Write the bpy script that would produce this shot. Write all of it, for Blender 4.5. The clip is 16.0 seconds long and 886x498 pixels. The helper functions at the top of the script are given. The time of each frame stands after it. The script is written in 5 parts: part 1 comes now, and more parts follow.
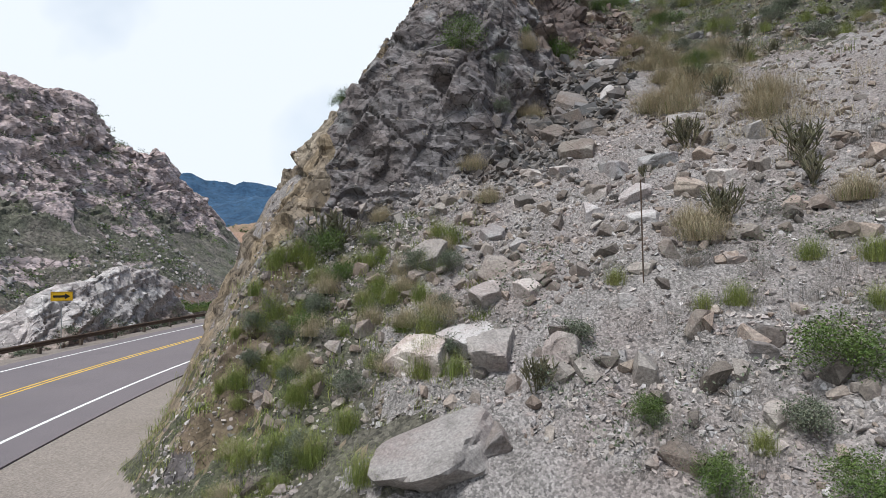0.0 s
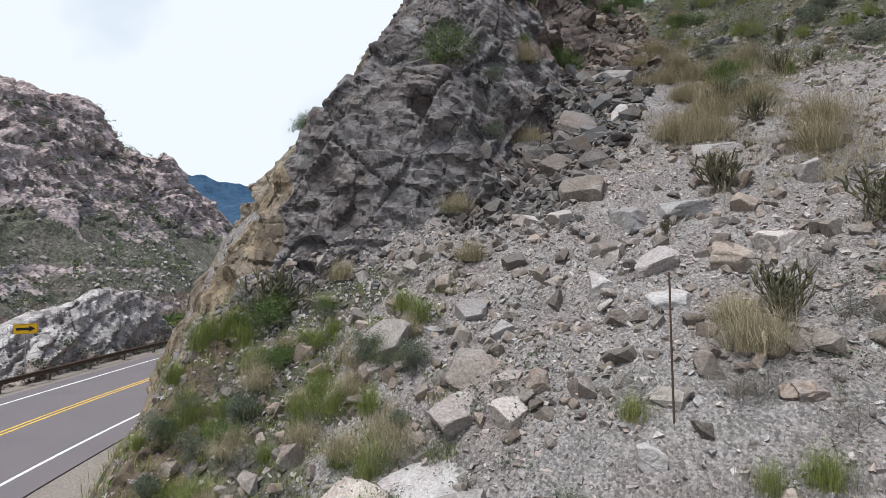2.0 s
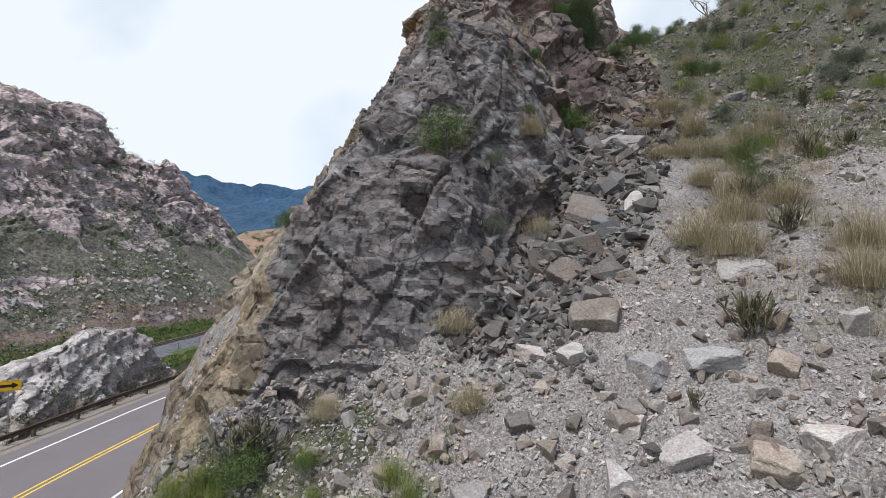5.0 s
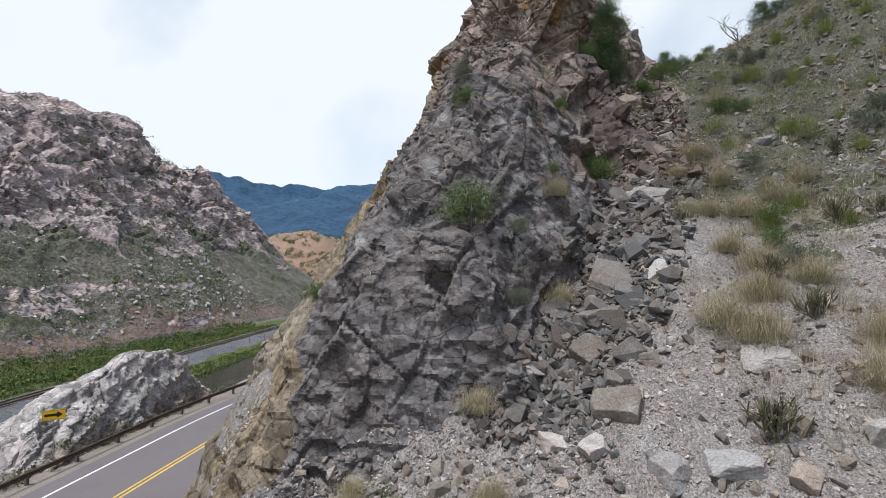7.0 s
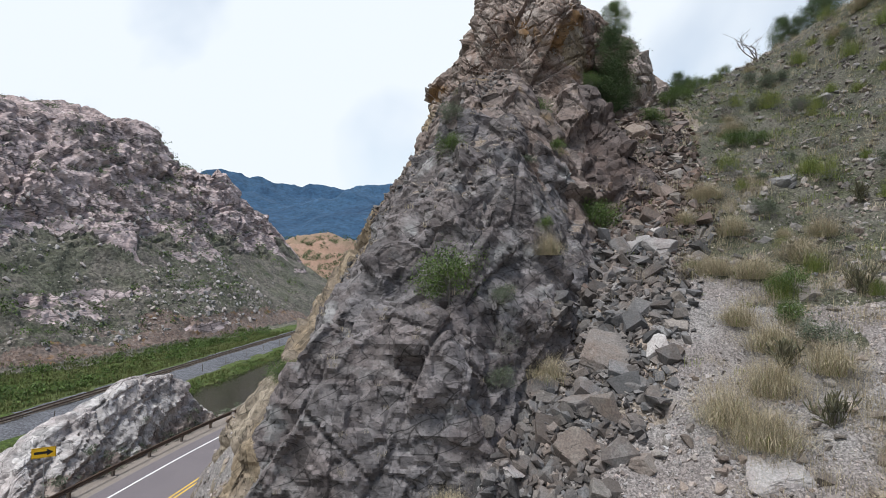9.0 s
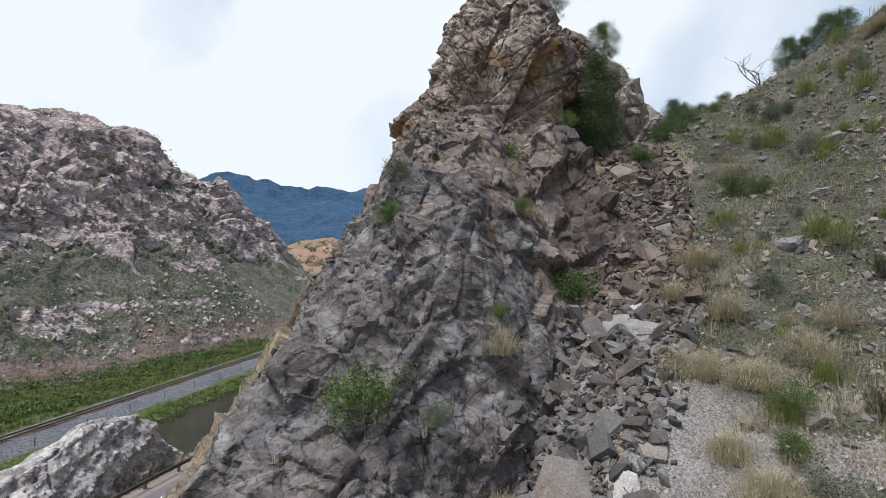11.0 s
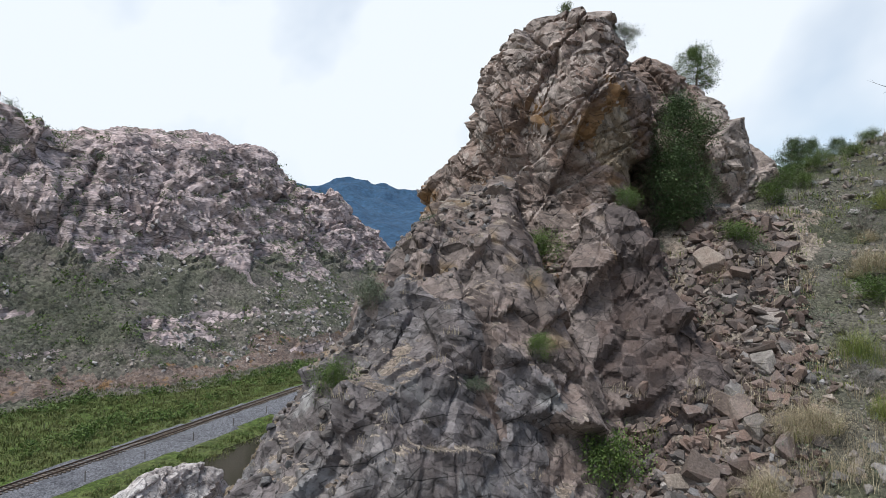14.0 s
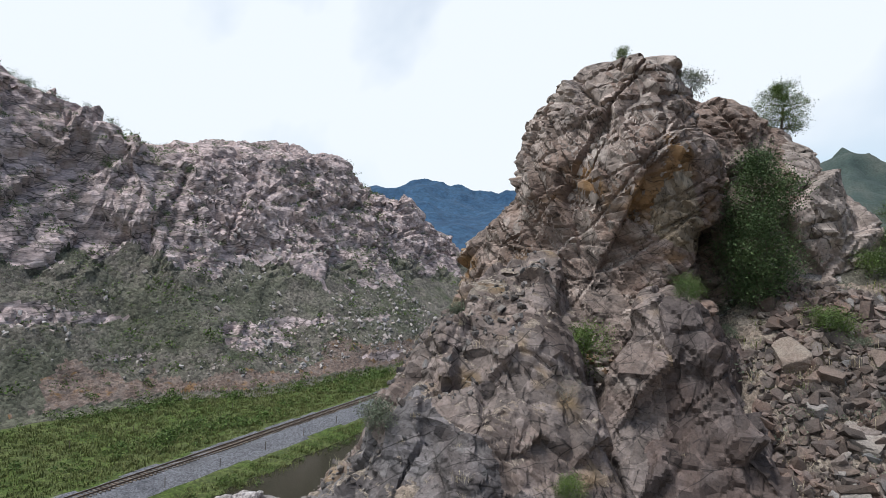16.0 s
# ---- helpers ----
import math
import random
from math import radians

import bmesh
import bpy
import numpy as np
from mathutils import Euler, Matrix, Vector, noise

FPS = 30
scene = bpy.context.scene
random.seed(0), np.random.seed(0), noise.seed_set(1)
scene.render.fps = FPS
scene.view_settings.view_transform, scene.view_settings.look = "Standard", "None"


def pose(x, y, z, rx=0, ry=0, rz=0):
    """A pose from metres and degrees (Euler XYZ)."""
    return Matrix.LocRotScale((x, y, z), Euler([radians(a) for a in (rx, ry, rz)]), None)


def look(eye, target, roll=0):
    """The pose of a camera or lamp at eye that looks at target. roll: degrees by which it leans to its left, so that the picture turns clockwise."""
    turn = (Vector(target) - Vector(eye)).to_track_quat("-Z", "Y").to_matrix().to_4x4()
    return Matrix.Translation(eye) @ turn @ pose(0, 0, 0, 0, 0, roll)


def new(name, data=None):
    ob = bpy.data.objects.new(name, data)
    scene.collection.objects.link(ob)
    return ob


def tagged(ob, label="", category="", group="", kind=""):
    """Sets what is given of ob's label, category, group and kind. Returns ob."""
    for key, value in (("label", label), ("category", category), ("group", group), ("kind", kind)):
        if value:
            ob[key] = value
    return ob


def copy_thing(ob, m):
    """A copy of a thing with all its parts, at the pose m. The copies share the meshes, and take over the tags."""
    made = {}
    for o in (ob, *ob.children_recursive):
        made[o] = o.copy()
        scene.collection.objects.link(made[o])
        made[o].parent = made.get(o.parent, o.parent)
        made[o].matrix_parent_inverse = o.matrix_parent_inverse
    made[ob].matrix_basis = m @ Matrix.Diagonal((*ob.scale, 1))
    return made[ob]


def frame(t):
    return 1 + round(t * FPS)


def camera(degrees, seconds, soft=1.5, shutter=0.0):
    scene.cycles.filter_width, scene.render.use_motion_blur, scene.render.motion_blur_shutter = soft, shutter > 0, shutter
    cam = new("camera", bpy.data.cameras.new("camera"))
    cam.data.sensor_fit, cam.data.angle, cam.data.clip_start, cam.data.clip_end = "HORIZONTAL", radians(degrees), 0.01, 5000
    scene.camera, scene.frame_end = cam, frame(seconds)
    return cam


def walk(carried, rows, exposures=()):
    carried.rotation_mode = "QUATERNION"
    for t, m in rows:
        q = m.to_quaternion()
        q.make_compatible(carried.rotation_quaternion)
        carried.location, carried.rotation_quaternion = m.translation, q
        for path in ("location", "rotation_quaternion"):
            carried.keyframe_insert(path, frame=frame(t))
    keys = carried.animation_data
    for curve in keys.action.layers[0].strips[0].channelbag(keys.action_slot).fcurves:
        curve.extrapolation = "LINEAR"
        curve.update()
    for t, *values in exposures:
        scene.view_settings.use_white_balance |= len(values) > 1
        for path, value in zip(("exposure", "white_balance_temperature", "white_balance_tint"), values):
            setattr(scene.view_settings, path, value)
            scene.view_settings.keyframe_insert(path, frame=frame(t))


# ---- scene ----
cam = camera(76.2, 16.0, soft=0.6)
PATH = [
    (0, (0.458, -0.351, 4.591), (0.398, 1.647, 4.650), 0.00),
    (0.5, (0.913, 0.608, 4.986), (0.840, 2.605, 5.045), -0.01),
    (1, (1.188, 1.454, 5.411), (1.094, 3.451, 5.472), -0.01),
    (1.5, (1.261, 2.208, 5.774), (1.160, 4.204, 5.835), -0.02),
    (2, (1.312, 2.932, 6.314), (1.212, 4.929, 6.374), -0.12),
    (2.5, (1.341, 3.590, 6.973), (1.239, 5.587, 7.033), -0.12),
    (3, (1.374, 4.168, 7.496), (1.270, 6.164, 7.556), -0.12),
    (3.5, (1.393, 4.540, 8.044), (1.287, 6.536, 8.105), -0.12),
    (4, (1.415, 4.606, 8.522), (1.307, 6.602, 8.582), -0.12),
    (6.5, (1.433, 3.990, 10.982), (1.269, 5.983, 11.039), -0.25),
    (7, (1.569, 4.027, 11.569), (1.358, 6.015, 11.624), -0.17),
    (7.5, (1.747, 4.190, 12.174), (1.504, 6.174, 12.230), -0.09),
    (8, (2.002, 4.543, 12.606), (1.744, 6.526, 12.660), -0.10),
    (8.5, (2.292, 5.024, 13.101), (2.023, 7.006, 13.153), -0.10),
    (11, (4.201, 8.926, 16.272), (3.899, 10.902, 16.331), -0.12),
    (11.5, (4.674, 9.865, 16.942), (4.364, 11.840, 17.001), -0.13),
    (12, (5.108, 10.863, 17.620), (4.768, 12.833, 17.678), -0.04),
    (12.5, (5.516, 11.860, 18.329), (5.093, 13.814, 18.387), 0.00),
    (13, (5.890, 12.786, 18.946), (5.369, 14.716, 19.005), 0.14),
    (13.5, (6.218, 13.638, 19.525), (5.605, 15.540, 19.585), 0.27),
    (14, (6.486, 14.335, 20.138), (5.799, 16.212, 20.200), 0.41),
    (14.5, (6.723, 14.956, 20.810), (5.975, 16.809, 20.872), 0.46),
    (15, (6.899, 15.509, 21.491), (6.103, 17.342, 21.553), 0.61),
    (15.5, (6.992, 15.996, 22.120), (6.127, 17.798, 22.182), 0.75),
    (16, (7.060, 16.435, 22.772), (6.130, 18.204, 22.834), 0.98),
]
walk(cam, [(t, look(eye, target, roll)) for t, eye, target, roll in PATH], [(0, 0.19), (16, 0.19)])

# ---- sky and light: bright broken overcast ----
SUN_ELEV, SUN_AZ = radians(70), radians(-140)
world = bpy.data.worlds.new("sky")
scene.world = world
world.use_nodes = True
wn, wl = world.node_tree.nodes, world.node_tree.links
wn.clear()
w_out, w_bg = wn.new("ShaderNodeOutputWorld"), wn.new("ShaderNodeBackground")
w_sky, w_noise, w_ramp = wn.new("ShaderNodeTexSky"), wn.new("ShaderNodeTexNoise"), wn.new("ShaderNodeValToRGB")
w_mul, w_mix = wn.new("ShaderNodeMix"), wn.new("ShaderNodeMix")
w_sky.sky_type, w_sky.sun_disc = "NISHITA", False
w_sky.sun_elevation, w_sky.sun_rotation = SUN_ELEV, SUN_AZ
w_noise.inputs["Scale"].default_value, w_noise.inputs["Detail"].default_value = 1.6, 5.0
w_noise.inputs["Roughness"].default_value, w_noise.inputs["Distortion"].default_value = 0.45, 0.3
w_ramp.color_ramp.elements[0].position, w_ramp.color_ramp.elements[1].position = 0.38, 0.6
w_mul.data_type = w_mix.data_type = "RGBA"
w_mul.blend_type = "MULTIPLY"
w_mul.inputs["Factor"].default_value = 1.0
w_mul.inputs["B"].default_value = (0.175, 0.185, 0.18, 1)
w_mix.inputs["B"].default_value = (1.0, 1.08, 1.17, 1)
wl.new(w_sky.outputs["Color"], w_mul.inputs["A"])
# the cloud thins out towards the east
w_dir, w_sep, w_thin = wn.new("ShaderNodeTexCoord"), wn.new("ShaderNodeSeparateXYZ"), wn.new("ShaderNodeMath")
w_thin.operation = "MULTIPLY_ADD"
w_thin.inputs[1].default_value = -0.19
wl.new(w_dir.outputs["Generated"], w_sep.inputs["Vector"])
wl.new(w_sep.outputs["X"], w_thin.inputs[0])
wl.new(w_noise.outputs["Fac"], w_thin.inputs[2])
wl.new(w_thin.outputs[0], w_ramp.inputs["Fac"])
wl.new(w_ramp.outputs["Color"], w_mix.inputs["Factor"])
wl.new(w_mul.outputs["Result"], w_mix.inputs["A"])
wl.new(w_mix.outputs["Result"], w_bg.inputs["Color"])
w_bg.inputs["Strength"].default_value = 0.78
wl.new(w_bg.outputs["Background"], w_out.inputs["Surface"])
sun = new("sun", bpy.data.lights.new("sun", "SUN"))
sun.data.energy, sun.data.angle, sun.data.color = 3.5, radians(14), (0.985, 1.0, 1.0)
sun.matrix_world = look((math.sin(SUN_AZ) * math.cos(SUN_ELEV), math.cos(SUN_AZ) * math.cos(SUN_ELEV), math.sin(SUN_ELEV)), (0, 0, 0))

# ---- noise ----
def hash01(i, j, k, s):
    h = (i.astype(np.int64) * 73856093) ^ (j.astype(np.int64) * 19349663) ^ (k.astype(np.int64) * 83492791) ^ (s * 2654435761)
    h = (h ^ (h >> 13)) * 1274126177 & 0xFFFFFFFF
    h = (h ^ (h >> 16)) * 2246822519 & 0xFFFFFFFF
    return ((h ^ (h >> 15)) & 0xFFFFFF) / 16777216.0


def vnoise(p, s=0):
    """Smooth noise of points (n, 3), -1 to 1."""
    i = np.floor(p)
    f = p - i
    f = f * f * (3 - 2 * f)
    i = i.astype(np.int64)
    r = 0
    for a in (0, 1):
        for b in (0, 1):
            for c in (0, 1):
                w = (f[:, 0] if a else 1 - f[:, 0]) * (f[:, 1] if b else 1 - f[:, 1]) * (f[:, 2] if c else 1 - f[:, 2])
                r = r + w * hash01(i[:, 0] + a, i[:, 1] + b, i[:, 2] + c, s)
    return 2 * r - 1


def fbm(p, octaves=4, s=0, gain=0.5):
    r, a = 0, 1.0
    for o in range(octaves):
        r = r + a * vnoise(p * 2.0 ** o, s + o)
        a *= gain
    return r


def fracture(p, size, turn, stretch, s, tilt=0.5, joint=0.06, depth=0.35, step=0.75, soft=0.035):
    """Relief of jointed rock, in units of size: three sets of staggered joints part it into skewed blocks, each set in or out and tilted."""
    m = np.array(Euler([radians(a) for a in turn]).to_matrix())
    q = (p @ m.T) / (size * np.array(stretch))
    q = q + 0.26 * np.stack([vnoise(q * 0.6, s + 20), vnoise(q * 0.6, s + 21), vnoise(q * 0.6, s + 22)], 1)
    zero = np.zeros(len(p), np.int64)
    a = q[:, 0] + 0.45 * q[:, 1]
    i = np.floor(a).astype(np.int64)
    r = hash01(i, zero, zero, s)
    b = (q[:, 1] - 0.35 * q[:, 2]) * (0.65 + 0.7 * r) + 7 * r
    j = np.floor(b).astype(np.int64)
    r = hash01(i, j, zero, s + 1)
    c = (q[:, 2] + 0.3 * q[:, 0]) * (0.65 + 0.7 * r) + 7 * r
    k = np.floor(c).astype(np.int64)
    off = np.stack([a - i, b - j, c - k], 1) - 0.5
    gap = (0.5 - np.abs(off)).min(1) * 1.6
    rnd = hash01(i, j, k, s + 3)
    g = np.stack([(rnd * 57.3) % 1, (rnd * 91.7) % 1, (rnd * 37.1) % 1], 1) - 0.5
    body = 0.35 + 0.65 * np.clip(gap / soft, 0, 1)
    return ((rnd - 0.5) * step + tilt * (off * g).sum(1) * 2.2) * body - depth * np.clip(0.75 + 1.1 * vnoise(q * 0.55, s + 9), 0.05, 1.4) * np.exp(-(gap / joint) ** 2)


def facets(p, size, turn, stretch, s, step=0.5, tilt=0.8, joint=0.05, depth=0.25, soft=0.12):
    """Relief of broken rock, in units of size: irregular cells, each a flat face at its own height and slope, with short ramps between and fine cracks."""
    m = np.array(Euler([radians(a) for a in turn]).to_matrix())
    q = (p @ m.T) / (size * np.array(stretch))
    q = q + 0.18 * np.stack([vnoise(q * 0.8, s + 20), vnoise(q * 0.8, s + 21), vnoise(q * 0.8, s + 22)], 1)
    base = np.floor(q).astype(np.int64)
    n = len(q)
    dist, rnd, off = np.full((2, n), 9.0), np.zeros((2, n)), np.zeros((2, n, 3))
    for a in (-1, 0, 1):
        for b in (-1, 0, 1):
            for c in (-1, 0, 1):
                h = hash01(base[:, 0] + a, base[:, 1] + b, base[:, 2] + c, s)
                j = np.stack([(h * 57.3) % 1, (h * 191.7) % 1, (h * 737.1) % 1], 1) * 0.9 + 0.05
                v = q - (base + np.array([a, b, c]) + j)
                d = np.sqrt((v * v).sum(1))
                first = d < dist[0]
                then = ~first & (d < dist[1])
                for to in (dist, rnd, off):
                    to[1][first] = to[0][first]
                for to, value in ((dist, d), (rnd, h), (off, v)):
                    to[0][first] = value[first]
                    to[1][then] = value[then]
    g = np.stack([(rnd * 913.3) % 1, (rnd * 391.7) % 1, (rnd * 137.1) % 1], 2) - 0.5
    height = ((rnd * 29.3) % 1 - 0.5) * step + tilt * (off * g).sum(2) * 2
    gap = dist[1] - dist[0]
    t = 0.5 + 0.5 * np.clip(gap / soft, 0, 1)
    return height[0] * t + height[1] * (1 - t) - depth * np.clip(0.6 + 1.3 * vnoise(q * 0.5, s + 9), 0, 1.4) * np.exp(-(gap / joint) ** 2)


def smin(a, b, k):
    h = np.clip(0.5 + 0.5 * (b - a) / k, 0, 1)
    return b + (a - b) * h - k * h * (1 - h)


def smax(a, b, k):
    return -smin(-a, -b, k)


# ---- the lie of the land ----
ROAD_Z, MEADOW_Z, WATER_Z = -0.75, -9.0, -9.9


def road_x(y):
    """The double yellow line: a long right-hand bend."""
    return -18.9 + 0.0042 * np.maximum(np.abs(y - 38) - 4, 0) ** 2


def flank(x, y):
    """The side of the spur above the road."""
    ax = np.interp(y, [6, 10, 13.5, 16, 19, 22, 27, 30, 36], [-1.5, -2.5, -4.5, -5.4, -4.2, -2.2, -1.7, -1.6, -3.0])
    az = np.interp(y, [6, 10, 13.5, 16, 19, 22, 27, 30, 36], [0.2, 1.3, 2.3, 4.4, 9.4, 13.5, 16.8, 19.4, 20.5])
    sl = np.interp(y, [6, 10, 13.5, 16, 19, 22, 27, 30, 36], [0.6, 0.7, 0.8, 1.5, 2.1, 1.3, 1.3, 1.4, 1.6])
    cut = ROAD_Z + 2.15 * (x - np.interp(y, [10, 14, 18, 22, 60], [-14, -11.5, -9.4, -11.0, -11.3]))
    return smin(az + sl * (x - ax), cut, 0.5)


def slope_plane(x, y):
    return -2.852 + 0.467 * x + 0.486 * y + 0.0016 * x * x - 0.0109 * x * y + 0.0036 * y * y + 0.06 * np.maximum(x - 13.5, 0) ** 2 * np.clip((y - 27) / 9, 0, 1) - 0.5 * np.exp(-((x - 11.8) / 3.6) ** 2 - ((y - 28) / 4.5) ** 2)


def hill_form(x, y):
    z = slope_plane(x, y)
    z = smin(z, 24.0 + 0.52 * (x - 12) - 0.2 * (y - 44), 1.0)
    z = smin(z, flank(x, y), 0.8) + 0.9 * np.exp(-((x - 8.3) ** 2 + (y - 37.3) ** 2) / 5)
    return smax(z, ROAD_Z - 0.05 + 0 * x, 0.5)


def crag_form(x, y):
    step = y + (0.3 * np.sin(1.3 * x) + 0.18 * np.sin(2.9 * x + 1) + 0.08 * x) * np.clip((y - 22) / 2, 0, 1)
    z = np.interp(step, [14, 16, 17, 18, 18.6, 19.2, 19.7, 20.1, 21.3, 22.4, 23, 24.5, 25.0, 26.8, 27.6, 28.8, 29.3, 31.5, 33, 37, 42],
                  [2.2, 4.4, 5.4, 6.3, 7.5, 9.5, 11.7, 12.4, 13.0, 15.0, 15.8, 16.8, 17.7, 18.3, 19.5, 20.0, 20.9, 21.9, 22.9, 23, 20])
    ry = [18, 21, 23, 25.3, 28.3, 29.5, 31, 33, 40]
    right = np.interp(y, ry, [10.5, 13.3, 15.4, 16.5, 19.2, 19.6, 20.2, 21.4, 22]) - np.interp(y, [29.5, 31], [1.7, 2.5]) * (x - np.interp(y, ry, [0.2, 0.6, 1.3, 2.85, 3.2, 3.6, 3.2, 2.4, 2.5]))
    return smin(smin(z, right, 0.5), flank(x, y), 0.6)


def block_form(x, y):
    z = smin(21.9 + 0 * x, 18.0 + 2.6 * (y - 31.0), 0.3)
    z = smin(z, 21.7 - 1.9 * (x - 5.9), 0.25)
    return smin(z, 21.2 + 3.2 * (x - 4.5), 0.25)


def slab_form(x, y):
    """The pale outcrop between the road and the river."""
    top = np.interp(y, [26, 31, 34, 36, 38.6, 42.4, 47.5, 51, 53, 55, 57], [-3, -1.2, -0.3, 1.3, 2.9, 3.6, 4.5, 4.3, 2.4, 0.2, -3])
    front = np.interp(y, [30, 38, 44, 50], [0.8, 1.5, 2.4, 3.2])
    z = smin(top - 0.12 * np.abs(x + 27.6), ROAD_Z + front * (-25.9 - x), 0.5)
    return smin(z, top + 1.0 * (x + 29.5), 0.6)


def cliff_base(y):
    return np.interp(y, [20, 60, 105, 118, 147, 165, 230, 300, 360], [-135, -122, -112, -99, -94, -89, -82, -76, -70])


def far_form(x, y):
    """The cliffs across the river: talus, then crags up to an uneven skyline."""
    d = cliff_base(y) - x
    top = np.interp(y, [20, 60, 76, 102, 126, 144, 180, 196, 205, 211, 226, 246, 262, 280, 290, 310, 360],
                    [122, 108, 92, 74, 56, 60, 67, 70, 66, 51, 55, 56, 47, 40, 30, 12, 4])
    z = np.interp(d, [-30, -4, 0, 6, 24, 34, 50, 60, 90, 160], [-9.4, -9.2, -8.6, -3, 13, 25, 57, 61, 66, 60])
    return MEADOW_Z + (z - MEADOW_Z) * (0.25 + 0.75 * top / 60) * np.clip((350 - y) / 50, 0, 1)


def valley_form(x, y):
    """From the road's edge down to the river, the far bank, the railway and the meadow."""
    e = x + 26.1
    z = np.interp(e, [-62, -60, -50.5, -46.5, -40.5, -36, -30.5, -24, -19, -15, -1.5, 0, 60],
                  [-9.2, -9.0, -9.0, -8.3, -8.3, -9.3, -10.2, -11.2, -11, -9.6, -1.4, ROAD_Z - 0.06, ROAD_Z - 0.06])
    return z

# ---- materials ----
def material(name, colours, scale=1.0, rough=0.9, bump=0.4, fine=30.0, spot=None, piece=0.0, stretch=(1, 1, 1), metal=0.0, crack=0.0, pebble=0.0, chip=0.8, line=1.0):
    """A weathered surface: broad stains, grain, optional spots, relief. Sizes in metres."""
    m = bpy.data.materials.new(name)
    m.use_nodes = True
    n, l = m.node_tree.nodes, m.node_tree.links
    b = n["Principled BSDF"]
    b.inputs["Roughness"].default_value, b.inputs["Metallic"].default_value = rough, metal
    b.inputs["Specular IOR Level"].default_value = 0.3
    geo, mp = n.new("ShaderNodeNewGeometry"), n.new("ShaderNodeMapping")
    mp.inputs["Scale"].default_value = stretch
    if crack:
        mp.inputs["Rotation"].default_value = (0.5, 0.6, 0.4)
    l.new(geo.outputs["Position"], mp.inputs["Vector"])
    big, small = n.new("ShaderNodeTexNoise"), n.new("ShaderNodeTexNoise")
    for t, s, d, ro in ((big, 0.55 / scale, 5, 0.62), (small, fine / scale, 4, 0.7)):
        t.inputs["Scale"].default_value, t.inputs["Detail"].default_value, t.inputs["Roughness"].default_value = s, d, ro
        l.new(mp.outputs["Vector"], t.inputs["Vector"])
    ramp = n.new("ShaderNodeValToRGB")
    e = ramp.color_ramp.elements
    while len(e) < len(colours):
        e.new(0.5)
    for i, c in enumerate(colours):
        e[i].position, e[i].color = 0.3 + 0.4 * i / max(1, len(colours) - 1), (*c, 1)
    l.new(big.outputs["Fac"], ramp.inputs["Fac"])
    gm = n.new("ShaderNodeMapRange")
    gm.inputs["From Min"].default_value, gm.inputs["From Max"].default_value = 0.3, 0.7
    gm.inputs["To Min"].default_value, gm.inputs["To Max"].default_value = (0.72, 1.28) if crack else (0.6, 1.4)
    l.new(small.outputs["Fac"], gm.inputs["Value"])
    mul = n.new("ShaderNodeMix")
    mul.data_type, mul.blend_type = "RGBA", "MULTIPLY"
    mul.inputs["Factor"].default_value = 1.0
    l.new(ramp.outputs["Color"], mul.inputs["A"])
    l.new(gm.outputs["Result"], mul.inputs["B"])
    col, height = mul.outputs["Result"], small.outputs["Fac"]
    if spot:
        sp, sr, sm = n.new("ShaderNodeTexNoise"), n.new("ShaderNodeMapRange"), n.new("ShaderNodeMix")
        sp.inputs["Scale"].default_value, sp.inputs["Detail"].default_value = spot[1], 4
        l.new(mp.outputs["Vector"], sp.inputs["Vector"])
        sr.inputs["From Min"].default_value, sr.inputs["From Max"].default_value = spot[2], spot[2] + 0.08
        l.new(sp.outputs["Fac"], sr.inputs["Value"])
        sm.data_type = "RGBA"
        sm.inputs["B"].default_value = (*spot[0], 1)
        l.new(sr.outputs["Result"], sm.inputs["Factor"])
        l.new(col, sm.inputs["A"])
        col = sm.outputs["Result"]
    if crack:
        # joints of two sets, their crevice shade painted as near-black lines, broken off here and there, and blocks of
        # uneven tone
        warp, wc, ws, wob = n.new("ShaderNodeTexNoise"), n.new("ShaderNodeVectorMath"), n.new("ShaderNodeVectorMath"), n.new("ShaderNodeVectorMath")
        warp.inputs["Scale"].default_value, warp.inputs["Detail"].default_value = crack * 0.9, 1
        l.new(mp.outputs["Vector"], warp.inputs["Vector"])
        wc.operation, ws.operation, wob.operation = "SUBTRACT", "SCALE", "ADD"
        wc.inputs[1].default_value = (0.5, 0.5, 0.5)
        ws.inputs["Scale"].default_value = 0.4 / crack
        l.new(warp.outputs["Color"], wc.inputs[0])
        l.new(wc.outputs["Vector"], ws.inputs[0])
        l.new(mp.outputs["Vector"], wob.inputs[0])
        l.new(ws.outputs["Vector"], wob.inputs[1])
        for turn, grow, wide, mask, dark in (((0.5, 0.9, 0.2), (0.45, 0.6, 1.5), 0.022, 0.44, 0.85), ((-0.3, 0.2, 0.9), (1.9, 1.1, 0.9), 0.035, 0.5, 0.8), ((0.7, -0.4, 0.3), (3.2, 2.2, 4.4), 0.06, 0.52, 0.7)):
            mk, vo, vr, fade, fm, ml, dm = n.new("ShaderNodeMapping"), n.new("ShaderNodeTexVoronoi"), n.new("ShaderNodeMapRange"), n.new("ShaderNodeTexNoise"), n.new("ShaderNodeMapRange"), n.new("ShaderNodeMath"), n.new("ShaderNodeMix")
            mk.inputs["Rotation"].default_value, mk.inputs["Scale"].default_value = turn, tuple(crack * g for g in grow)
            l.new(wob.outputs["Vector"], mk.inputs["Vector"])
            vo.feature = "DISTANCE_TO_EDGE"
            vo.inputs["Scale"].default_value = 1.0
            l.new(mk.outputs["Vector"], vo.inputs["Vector"])
